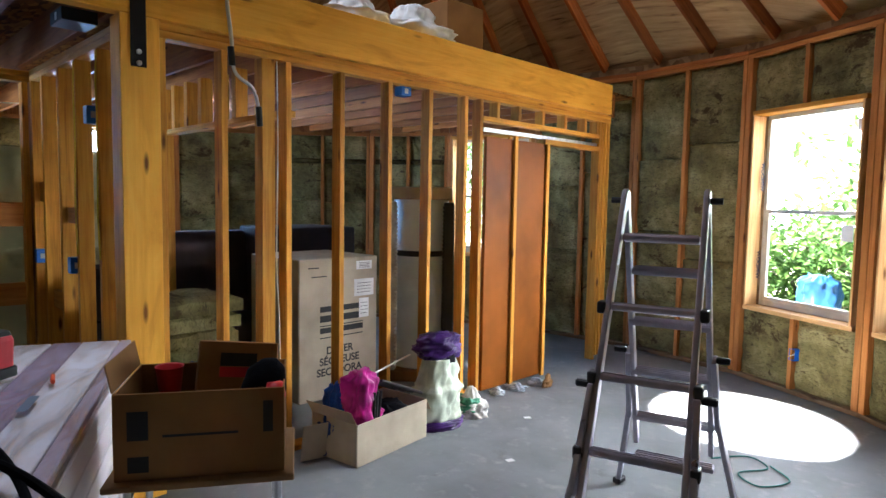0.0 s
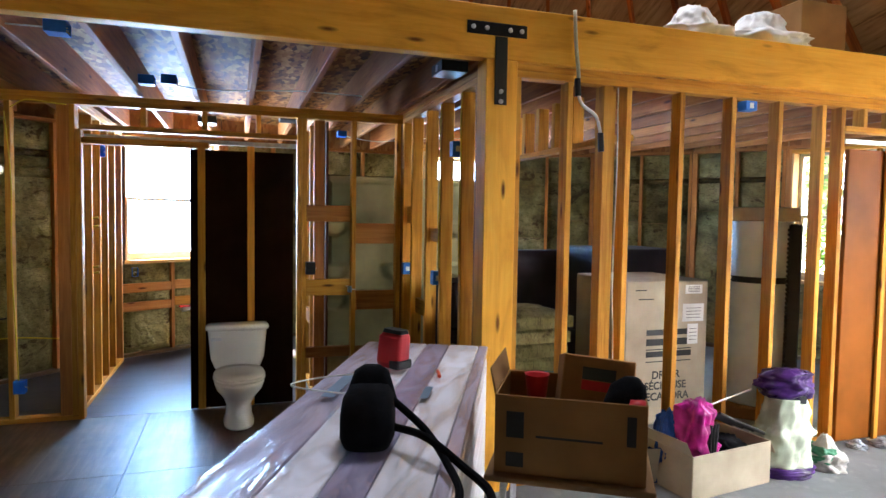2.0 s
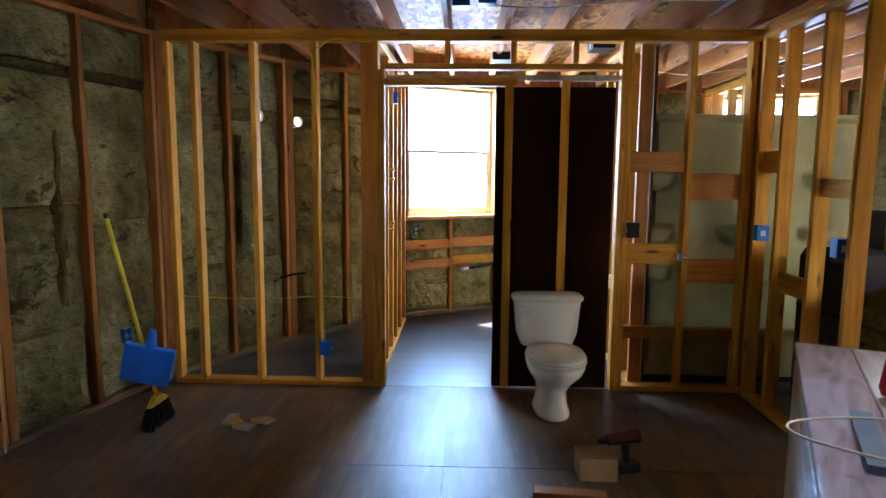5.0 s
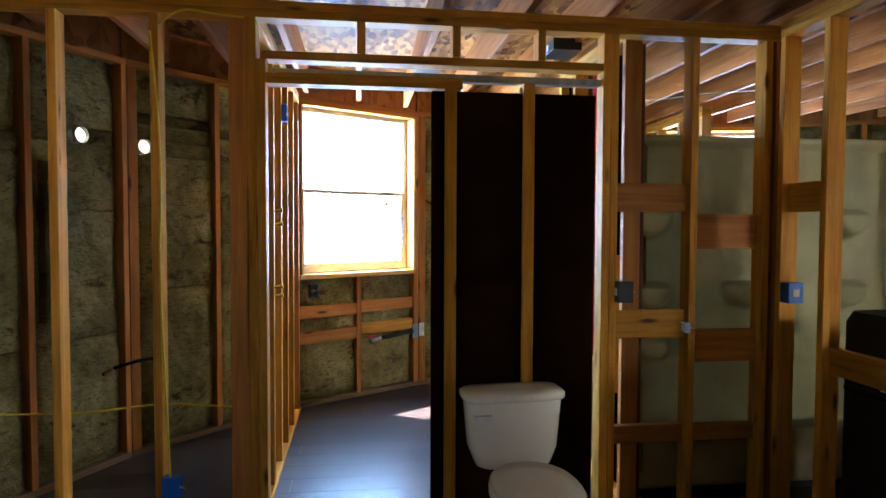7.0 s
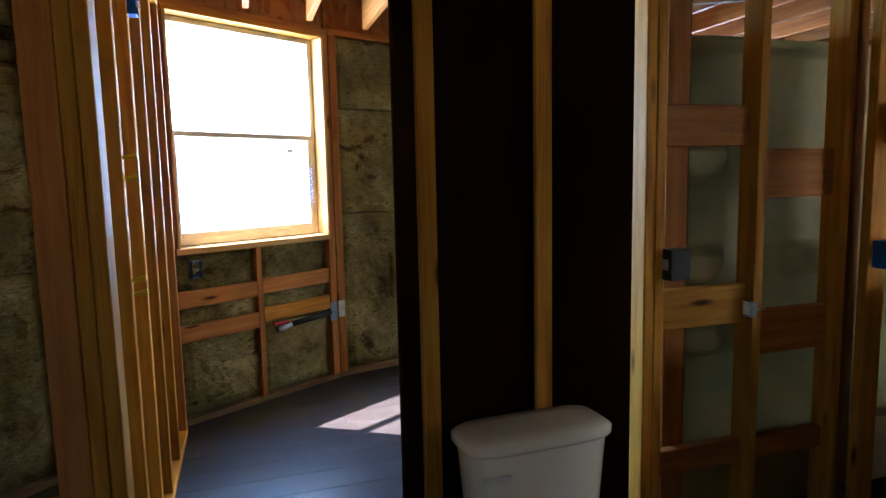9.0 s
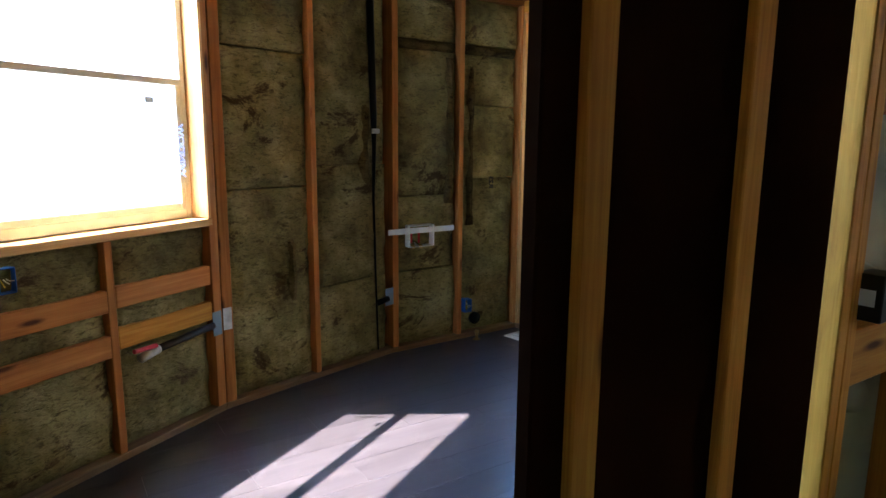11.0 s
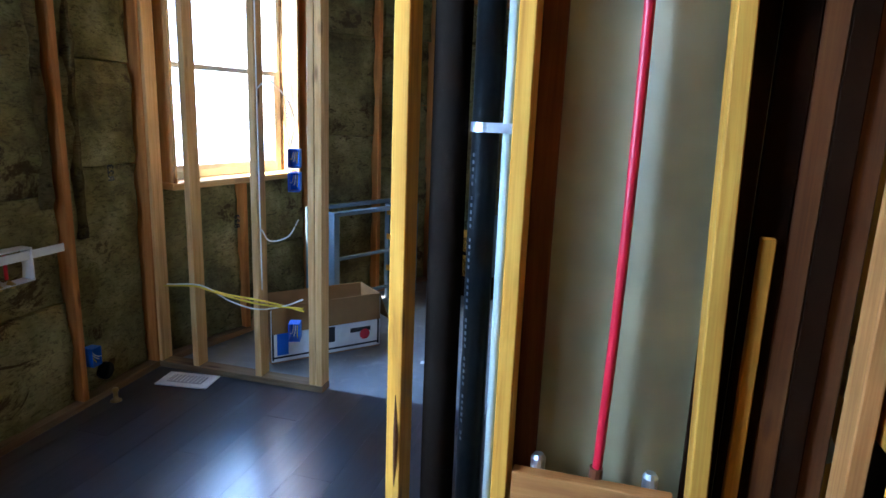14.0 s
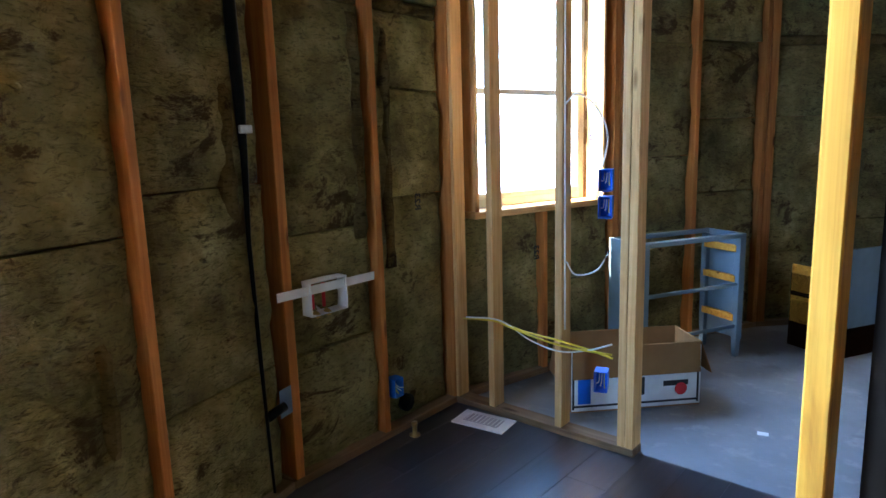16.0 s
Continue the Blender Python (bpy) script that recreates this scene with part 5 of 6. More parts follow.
# ---------------------------------------------------------------- wrapped stack of boards
LD = Vector((0.905, -0.425, 0)).normalized()
LW = Vector((0.425, 0.905, 0)).normalized()
far = Vector((-3.125, 0.675, 0))
LEN, WID, TOPZ = 2.13, 0.66, 0.90
SM = Matrix((LD, LW, Vector((0, 0, 1)))).transposed().to_4x4()
SM.translation = far
pack = thing("wrapped_panel_stack", "long stack of white and grey panels wrapped in clear plastic film", "panel stack", at=SM)
M["panelwhite"] = plain("panel_white", (0.80, 0.78, 0.85), 0.45, 0, 0.03, 2)
M["panelgrey"] = plain("panel_lilac_grey", (0.36, 0.31, 0.44), 0.35, 0, 0.06, 2)
M["paneltan"] = plain("panel_tan", (0.44, 0.39, 0.50), 0.4, 0, 0.06, 2)
for y0, y1, mat in ((-0.33, -0.15, "paneltan"), (-0.15, 0.0, "panelwhite"), (0.0, 0.12, "panelgrey"), (0.12, 0.28, "panelwhite"), (0.28, 0.33, "paneltan")):
    bm = bmesh.new()
    cube(bm, (LEN, y1 - y0 - 0.004, 0.03), Matrix.Translation((LEN / 2, (y0 + y1) / 2, TOPZ - 0.018)), 0.004)
    part("panel", bm, M[mat], pack)
for i in range(8):
    bm = bmesh.new()
    cube(bm, (LEN - 0.01, WID - 0.01, 0.096), Matrix.Translation((LEN / 2, 0, 0.10 + 0.098 * i + 0.0)), 0.006)
    part("panel", bm, M["panelwhite"], pack)
for x in (0.25, LEN / 2, LEN - 0.25):
    bm = bmesh.new()
    cube(bm, (0.09, WID - 0.02, 0.05), Matrix.Translation((x, 0, 0.025)), 0.004)
    part("bearer", bm, M["stud"], pack)


def film_mat():
    m = Mat("clear_film", 0.12)
    clear = m.node("ShaderNodeBsdfTransparent")
    gloss = m.node("ShaderNodeBsdfGlossy", Roughness=0.16)
    crease = m.noise(m.coords((0.8, 3.2, 3)), 2.4, 4, 0.55, 1.6)
    share = m.node("ShaderNodeMapRange", From_Min=0.42, From_Max=0.68, To_Min=0.08, To_Max=0.55)
    m.link(crease, share.inputs[0])
    bp = m.node("ShaderNodeBump", Strength=1.0, Distance=0.05)
    m.link(crease, bp.inputs["Height"])
    m.link(bp.outputs[0], gloss.inputs["Normal"])
    both = m.node("ShaderNodeMixShader")
    m.link(share.outputs[0], both.inputs[0])
    m.link(clear.outputs[0], both.inputs[1])
    m.link(gloss.outputs[0], both.inputs[2])
    m.link(both.outputs[0], m.t.nodes["Material Output"].inputs[0])
    return m.m



bm = bmesh.new()
nx, ny = 70, 26
rows = []
for i in range(nx + 1):
    row = []
    for j in range(ny + 1):
        x, y = LEN * i / nx, (j / ny - 0.5) * (WID + 0.03)
        zz = TOPZ + 0.006 + 0.006 * noise.noise(Vector((x * 3, y * 14, 1))) + 0.003 * noise.noise(Vector((x * 9, y * 30, 5)))
        if j in (0, ny):
            zz -= 0.03
        row.append(bm.verts.new((x, y, zz)))
    rows.append(row)
for i in range(nx):
    for j in range(ny):
        bm.faces.new((rows[i][j], rows[i + 1][j], rows[i + 1][j + 1], rows[i][j + 1]))
ob = part("film", bm, film_mat(), pack, "clear wrinkled plastic film", True)
ob.visible_shadow = False
for sx, sy, x, y, mat in ((0.16, 0.03, 1.0, 0.145, "tape"), (0.35, 0.05, 0.95, -0.21, "tape")):
    bm = bmesh.new()
    cube(bm, (sx, sy, 0.001), Matrix.Translation((x, y, TOPZ + 0.0165)))
    part("tape_strip", bm, M[mat], pack, "blue tape strip")


def on_stack(x, y, rz=0):
    return SM @ Matrix.Translation((x, y, TOPZ + 0.012)) @ Matrix.Rotation(radians(rz), 4, "Z")


# black pouch with strap
pouch = thing("black_bag", "black padded camera pouch with a long strap on the wrapped stack", "bag", at=on_stack(1.53, 0.045, 8) @ Matrix.Diagonal((0.82, 1.08, 1.25, 1)))
M["fabric"] = plain("black_fabric", (0.009, 0.009, 0.011), 0.9, 0, 0.3, 12, 0.6, 150, 0.05)
part("body", stack([(0.24, 0.13, 0, 0, 0.0), (0.26, 0.15, 0, 0, 0.02), (0.25, 0.15, 0, 0, 0.07), (0.22, 0.14, -0.01, 0, 0.105), (0.15, 0.11, -0.03, 0, 0.125), (0.08, 0.06, -0.05, 0, 0.13)], 26, 3.2), M["fabric"], pouch, smooth=True)
part("flap", stack([(0.15, 0.152, -0.10, 0, 0.08), (0.14, 0.13, -0.11, 0, 0.11), (0.10, 0.10, -0.12, 0, 0.15), (0.05, 0.05, -0.12, 0, 0.165)], 22, 3.0), M["fabric"], pouch, smooth=True)
for dy in (0.0, 0.07):
    bm = tube_bm(curve_pts([(-0.03, 0.06, 0.10 - dy), (0.10 + dy, 0.16, 0.05), (0.28, 0.22 + dy * 0.5, 0.012), (0.48, 0.24 + dy, 0.010), (0.66, 0.20 + dy, 0.010)], 8), 0.010, 8)
    part("strap", bm, M["fabric"], pouch, "black webbing strap")
# red level case
lev = thing("laser_level", "red and black laser level standing on the wrapped stack", "laser level", at=on_stack(0.60, -0.07, 55) @ Matrix.Diagonal((1.25, 1.2, 1.15, 1)))
part("shell", stack([(0.11, 0.06, 0, 0, 0.0), (0.12, 0.07, 0, 0, 0.02), (0.115, 0.065, 0.01, 0, 0.12), (0.10, 0.05, 0.015, 0, 0.135)], 22, 5), M["redmatte"], lev)
part("cap", stack([(0.10, 0.055, 0.015, 0, 0.136), (0.09, 0.045, 0.015, 0, 0.150)], 22, 5), M["black"], lev)
part("base_foot", box((0.05, 0.075, 0.035), (0.04, 0, 0.0), 0.005), M["black"], lev)
# phone-like meter, dark case, pen, white cable
ph = thing("phone", "white phone lying on the wrapped stack", "phone", at=on_stack(1.165, -0.075, 6) @ Matrix.Diagonal((1.05, 1.5, 1, 1)))
part("body", box((0.14, 0.072, 0.009), (0, 0, 0), 0.004, 2), M["whiteplastic"], ph)
part("camera_lens", lathe([(0.008, 0.009), (0.008, 0.011)], 12), M["black"], ph).location = (0.05, 0.02, 0.0)
dc = thing("glasses_case", "small black soft case on the wrapped stack", "case", at=on_stack(0.945, -0.085, 78))
part("body", stack([(0.14, 0.05, 0, 0, 0), (0.15, 0.06, 0, 0, 0.015), (0.13, 0.05, 0, 0, 0.03), (0.06, 0.02, 0, 0, 0.034)], 20, 3), M["fabric"], dc, smooth=True)
pen = solid("marker_pen", tube_bm([(0, 0, 0.008), (0.09, 0, 0.008)], 0.008, 10), plain("orange_red", (0.75, 0.08, 0.02), 0.4), "orange-red marker lying on the wrapped stack", "pen")
pen.matrix_world = on_stack(0.68, 0.146, 12)
cb = solid("charging_cable", tube_bm(curve_pts([(0.99, -0.05, 0.01), (0.86, -0.10, 0.045), (0.80, -0.26, 0.03), (0.86, -0.42, 0.012), (1.00, -0.40, 0.03), (1.05, -0.24, 0.03), (1.0, -0.12, 0.012)], 8), 0.0032, 7), M["wirewhite"], "white charging cable looped over the stack's edge", "cable", smooth=True)
cb.matrix_world = on_stack(0.10, 0.05)


# ---------------------------------------------------------------- open cardboard boxes
def open_box(name, label, w, d, h, m, mat, flaps=(), t=0.006):
    """An open carton; local x width, y depth, z up. flaps: (side, length, angle)."""
    ob = thing(name, label, "cardboard box", "cardboard boxes", at=m)
    for nm, sx, sy, sz, x, y, z in (("bottom", w, d, t, 0, 0, t / 2), ("side", w, t, h, 0, -d / 2 + t / 2, h / 2), ("side", w, t, h, 0, d / 2 - t / 2, h / 2), ("side", t, d - 2 * t, h, -w / 2 + t / 2, 0, h / 2), ("side", t, d - 2 * t, h, w / 2 - t / 2, 0, h / 2)):
        bm = bmesh.new()
        cube(bm, (sx, sy, sz), Matrix.Translation((x, y, z)), 0.002)
        part(nm, bm, M[mat], ob)
    for side, ln, ang in flaps:
        long = side in ("front", "back")
        bm = bmesh.new()
        cube(bm, (w - 0.01 if long else d - 0.01, ln, 0.005), Matrix.Translation((0, ln / 2, 0)), 0.002)
        fl = part("flap", bm, M[mat], ob)
        rz = {"back": 0, "front": 180, "left": 90, "right": -90}[side]
        off = {"back": (0, d / 2), "front": (0, -d / 2), "left": (-w / 2, 0), "right": (w / 2, 0)}[side]
        fl.matrix_local = Matrix.Translation((*off, h)) @ Matrix.Rotation(radians(rz), 4, "Z") @ Matrix.Rotation(radians(ang), 4, "X")
    return ob


# small stand under the carton
BM_ = pose(-1.855, 0.835, 0.0, 0, 0, 58)
stand = thing("side_table", "small dark wooden side table on thin metal legs", "table", at=BM_)
part("tabletop", box((0.56, 0.42, 0.022), (0, 0, 0.695), 0.004), M["card_dark"], stand)
for sx in (-1, 1):
    for sy in (-1, 1):
        part("leg", tube_bm([(sx * 0.23, sy * 0.16, 0.0), (sx * 0.22, sy * 0.15, 0.695)], 0.012, 10), M["steel"], stand)
    part("apron", box((0.02, 0.30, 0.05), (sx * 0.22, 0, 0.645), 0.003), M["darksteel"], stand)
cart = open_box("cardboard_box", "brown cardboard carton full of odds and ends on a side table", 0.50, 0.36, 0.27, BM_ @ Matrix.Translation((0, 0, 0.719)), "card", (("left", 0.09, 78),))
for x, z, w, h in ((-0.18, 0.17, 0.06, 0.09), (-0.18, 0.05, 0.06, 0.05), (0.20, 0.18, 0.03, 0.10)):
    bm = bmesh.new()
    cube(bm, (w, 0.001, h), Matrix.Translation((x, -0.181, z)))
    part("print", bm, M["text"], cart, "faded dark print")
bm = bmesh.new()
cube(bm, (0.22, 0.001, 0.008), Matrix.Translation((0, -0.181, 0.135)))
part("slot", bm, M["text"], cart)
small = thing("small_carton", "small brown carton with red label inside a larger one", "cardboard box", "cardboard boxes", at=BM_ @ Matrix.Translation((0.06, 0.06, 0.726)) @ pose(0, 0, 0, -14, 6, 8))
part("body", box((0.26, 0.18, 0.33), (0, 0, 0.02), 0.004), M["card"], small)
part("label_band", box((0.12, 0.002, 0.045), (0, -0.0915, 0.265), 0), M["black"], small)
part("label_band", box((0.12, 0.002, 0.035), (0, -0.0915, 0.228), 0), M["redmatte"], small)
cup = lathe([(0.032, 0), (0.045, 0.11), (0.047, 0.112), (0.041, 0.108), (0.03, 0.01)], 20)
ob = solid("paper_cup", cup, M["redmatte"], "red plastic cup in the carton", "cup", smooth=True)
ob.matrix_world = BM_ @ Matrix.Translation((-0.13, 0.05, 0.90))
sup = solid("cup_filler", box((0.14, 0.18, 0.17), (0, 0, 0), 0.02, 2), M["fabric"], "dark folded cloth packed in the carton", "cloth")
sup.matrix_world = BM_ @ Matrix.Translation((-0.14, 0.05, 0.727))
rag = thing("rag_pile", "black and red gloves heaped over the carton's edge", "gloves")
part("black_glove", stack([(0.12, 0.12, 0, 0, 0), (0.15, 0.14, 0, 0, 0.05), (0.12, 0.10, 0.01, 0.01, 0.12), (0.05, 0.04, 0.02, 0.01, 0.15)], 16, 2.2), M["fabric"], rag, smooth=True)
part("red_glove", stack([(0.05, 0.07, 0.04, -0.06, 0.02), (0.07, 0.08, 0.04, -0.06, 0.05), (0.05, 0.05, 0.04, -0.06, 0.09)], 14, 2.2), M["redmatte"], rag, smooth=True)
rag.matrix_world = BM_ @ Matrix.Translation((0.18, -0.07, 0.90))
base = solid("rag_filler", box((0.12, 0.2, 0.17), (0, 0, 0), 0.02, 2), M["fabric"], "dark cloth packed in the carton", "cloth")
base.matrix_world = BM_ @ Matrix.Translation((0.18, -0.04, 0.727))

# carton on the floor with bright bags and folded poles
FM = pose(-2.99, 2.44, -0.008, 0, 0, 98)
fbox = open_box("cardboard_box", "shallow pale cardboard carton on the concrete full of bright bags", 0.66, 0.40, 0.26, FM, "card_pale", (("left", 0.10, 60), ("right", 0.10, -60)))
M["magenta"] = plain("magenta_film", (0.50, 0.01, 0.24), 0.3, 0, 0.3, 9, 0.8, 20)
M["purple"] = plain("purple_film", (0.055, 0.012, 0.13), 0.28, 0, 0.3, 7, 0.6, 18)
M["bluecloth"] = plain("blue_cloth", (0.01, 0.06, 0.28), 0.7, 0, 0.3, 9, 0.6, 40)


def crumple(name, label, cat, mat, w, d, h, m, seed, amp=0.12, parent=None, pinch=0.5):
    """A crumpled bag or cloth: a lofted bundle with folds."""
    n, lv = 60, 26
    loops = []
    for j in range(lv):
        f = j / (lv - 1)
        s = (1 - f) + pinch * f if f > 0.5 else 1 - 0.15 * (0.5 - f)
        s *= 1.0 if f < 0.93 else 0.6
        lp = []
        for k in range(n):
            a = 2 * math.pi * k / n
            q = Vector((math.cos(a) * 1.6 + seed, math.sin(a) * 1.6, f * 2.4))
            rr = 1 + amp * 2 * noise.noise(q) + amp * 1.3 * noise.noise(q * 2.9) - amp * 0.8 * abs(noise.noise(q * 5.3))
            lp.append((math.cos(a) * w / 2 * s * rr, math.sin(a) * d / 2 * s * rr, f * h * (1 + amp * 0.5 * noise.noise(q * 1.3)) if j else 0.0))
        loops.append(lp)
    bm = loft_loops(loops)
    if parent:
        ob = part(name, bm, mat, parent, smooth=True)
        ob.matrix_local = m
        return ob
    ob = solid(name, bm, mat, label, cat, smooth=True)
    ob.matrix_world = m
    return ob


crumple("gift_bag", "shiny magenta bag standing in the floor carton", "bag", M["magenta"], 0.30, 0.22, 0.50, FM @ Matrix.Translation((-0.12, -0.02, 0.01)), 3, 0.22, pinch=0.75)
crumple("blue_jacket", "blue cloth bundle tucked in the floor carton", "cloth", M["bluecloth"], 0.22, 0.24, 0.42, FM @ Matrix.Translation((-0.24, 0.08, 0.01)), 9, 0.2)
crumple("black_cloth", "black cloth filling the floor carton", "cloth", M["fabric"], 0.36, 0.34, 0.24, FM @ Matrix.Translation((0.12, 0.0, 0.01)), 14, 0.15, pinch=0.8)
chair = thing("folded_camp_chair", "folded black camp chair poking out of the floor carton", "camp chair")
for i in range(4):
    a = FM @ Vector((-0.06 + i * 0.03, -0.14 + i * 0.05, 0.46 - i * 0.02))
    b2 = FM @ Vector((0.37 - i * 0.03, -0.12 + i * 0.055, 0.275 + i * 0.006))
    part("pole", tube_bm([a, b2], 0.011, 8), M["black"], chair)
for i in range(3):
    a = FM @ Vector((-0.12 + i * 0.015, -0.13, 0.10))
    b2 = FM @ Vector((-0.08 + i * 0.03, -0.10, 0.38))
    part("pole", tube_bm([a, b2], 0.010, 8), M["black"], chair)
sk = solid("stick", tube_bm([(-3.02, 2.46, 0.44), (-3.02, 2.80, 0.52)], 0.006, 6), M["wirewhite"], "thin white stick leaning out of the floor carton", "stick")
lid2 = thing("loose_carton_flap", "torn cardboard flap leaning against the stud wall", "cardboard")
part("sheet", box((0.16, 0.005, 0.24), (0, 0, 0), 0.002), M["card_pale"], lid2).matrix_world = pose(-3.03, 2.02, -0.006, 12, 0, 78)

# pet food sack
sack = thing("pet_food_sack", "large green-white and purple pet food sack leaning on a stud", "sack", at=pose(-2.93, 2.98, -0.008, 0, 0, 70))
M["sackgreen"] = plain("sack_green_white", (0.55, 0.60, 0.46), 0.25, 0, 0.15, 6, 0.5, 16)
crumple("sack_body", "", "", M["sackgreen"], 0.36, 0.24, 0.47, Matrix.Translation((0, 0, 0.06)), 21, 0.12, sack, 0.7)
crumple("sack_base", "", "", M["purple"], 0.40, 0.26, 0.07, Matrix(), 22, 0.05, sack, 0.98)
crumple("sack_top", "", "", M["purple"], 0.33, 0.22, 0.17, Matrix.Translation((0, 0, 0.50)), 25, 0.13, sack, 0.85)
part("label_patch", box((0.12, 0.006, 0.05), (0.04, -0.075, 0.47), 0.002), M["text"], sack)

M["thinbag"] = plain("thin_white_bag", (0.62, 0.58, 0.52), 0.35, 0, 0.2, 10, 0.8, 24)
gb = crumple("shopping_bag", "knotted white shopping bag with green print on the concrete", "bag", M["thinbag"], 0.27, 0.20, 0.22, pose(-2.92, 3.33, -0.008, 0, 0, 40), 31, 0.16, pinch=0.2)
crumple("print_patch", "", "", plain("green_print", (0.05, 0.22, 0.12), 0.4), 0.21, 0.21, 0.10, Matrix.Translation((-0.02, 0, 0.05)), 31, 0.16, gb, 0.75)
for i, (x, y, s) in enumerate(((-3.13, 3.88, 0.13), (-3.10, 4.10, 0.16), (-3.08, 4.34, 0.15))):
    crumple("plastic_scrap", "crumpled clear plastic scrap on the concrete", "plastic scrap", plain("scrap_film", (0.55, 0.60, 0.68), 0.25, 0, 0.2, 14, 0.6, 30), s, s * 0.8, 0.06, pose(x, y, -0.008, 0, 0, 30 * i), 40 + i, 0.3, pinch=0.3)
pap = crumple("paper_scrap", "folded brown paper scrap on the concrete", "paper", M["card"], 0.16, 0.06, 0.11, pose(-2.98, 4.38, -0.008, 0, 0, 100), 47, 0.15, pinch=0.4)
for x, y in ((-2.6, 3.6), (-6.9, 2.48), (-2.2, 2.9)):
    b = solid("paper_scrap", box((0.05, 0.04, 0.002), (0, 0, 0), 0), M["whiteplastic"], "small white paper scrap on the concrete", "paper")
    b.matrix_world = pose(x, y, -0.007, 0, 0, x * 50)
cord = solid("green_cord", tube_bm(curve_pts([(-1.35, 3.85, 0.0), (-1.2, 4.05, 0.0), (-1.05, 3.95, 0.0), (-1.15, 3.75, 0.0), (-1.0, 3.65, 0.0), (-0.9, 3.85, 0.0), (-1.05, 4.0, 0.0)], 8), 0.005, 6), plain("green_cord", (0.02, 0.16, 0.14), 0.5), "thin dark green cord tangled on the concrete", "cord")

# ---------------------------------------------------------------- kitchen side: stored appliances
dry = thing("dryer_carton", "large tan appliance carton with black print behind the studs", "carton", at=pose(-4.33, 2.885, -0.008, 0, 0, 0))
part("carton", box((0.74, 0.76, 1.125), (0, 0, 0), 0.008), M["card_pale"], dry)


def text_part(body, size, m, parent, mat):
    cu = bpy.data.curves.new("print", "FONT")
    cu.body, cu.size, cu.align_x, cu.extrude, cu.offset = body, size, "CENTER", 0.0006, size * 0.025
    tmp = bpy.data.objects.new("print", cu)
    scene.collection.objects.link(tmp)
    dg = bpy.context.evaluated_depsgraph_get()
    me = bpy.data.meshes.new_from_object(tmp.evaluated_get(dg))
    bpy.data.objects.remove(tmp)
    me.materials.clear()
    me.materials.append(mat)
    ob = new("print", me)
    ob.parent = parent
    ob.matrix_local = m
    return ob


FACE = Matrix.Translation((0.3715, 0, 0)) @ Matrix((Vector((0, 1, 0)), Vector((0, 0, 1)), Vector((1, 0, 0)))).transposed().to_4x4()
for i, w in enumerate(("DRYER", "S\u00c9CHEUSE", "SECADORA")):
    text_part(w, 0.085, FACE @ Matrix.Translation((0.0, 0.36 - i * 0.085, 0)), dry, M["text"])
for z, w in ((0.70, 0.42), (0.62, 0.42), (0.53, 0.42)):
    part("print_bar", box((0.001, w, 0.045), (0.3712, 0.02, z), 0), M["text"], dry)
for z, w, y in ((0.665, 0.42, 0.02), (0.585, 0.42, 0.02), (0.49, 0.42, 0.02), (0.98, 0.14, -0.2), (1.05, 0.10, -0.25)):
    part("print_bar", box((0.001, w, 0.008), (0.3712, y, z), 0), M["text"], dry)
for y, z, w, h in ((0.24, 1.02, 0.16, 0.07), (0.24, 0.80, 0.20, 0.14), (0.24, 0.62, 0.10, 0.16)):
    part("paper_label", box((0.0012, w, h), (0.3715, y, z), 0), M["whiteplastic"], dry, "white paper label")
    for i in range(4):
        part("label_line", box((0.0006, w * 0.7, 0.004), (0.3724, y, z + h * (0.2 + 0.18 * i)), 0), M["text"], dry)

heat = thing("water_heater", "new steel water heater in its foam corners and cardboard cap", "water heater", at=pose(-4.03, 3.83, -0.008, 0, 0, 45))
M["tank"] = plain("tank_blue_grey", (0.72, 0.80, 0.86), 0.3, 0.0, 0.1, 3)
part("tank", lathe([(0.24, 0.10), (0.25, 0.12), (0.25, 1.60), (0.24, 1.63), (0.10, 1.65)], 32), M["tank"], heat, smooth=True)
part("band", lathe([(0.2505, 1.10), (0.252, 1.10), (0.252, 1.15), (0.2505, 1.15)], 32), M["black"], heat)
part("cap", box((0.56, 0.56, 0.11), (0, 0, 1.60), 0.01), M["card_pale"], heat)
part("pallet_base", box((0.60, 0.60, 0.10), (0, 0, 0), 0.01), M["card"], heat)
for sx in (-1, 1):
    for sy in (-1, 1):
        bm = bmesh.new()
        cube(bm, (0.09, 0.09, 1.48), Matrix.Translation((sx * 0.25, sy * 0.25, 0.84)), 0.01)
        for i in range(40):
            cube(bm, (0.02, 0.10, 0.02), Matrix.Translation((sx * 0.205, sy * 0.25, 0.13 + i * 0.036)), 0.004)
            cube(bm, (0.10, 0.02, 0.02), Matrix.Translation((sx * 0.25, sy * 0.205, 0.13 + i * 0.036)), 0.004)
        part("foam_corner", bm, M["black"] if sx > 0 else M["thinbag"], heat)

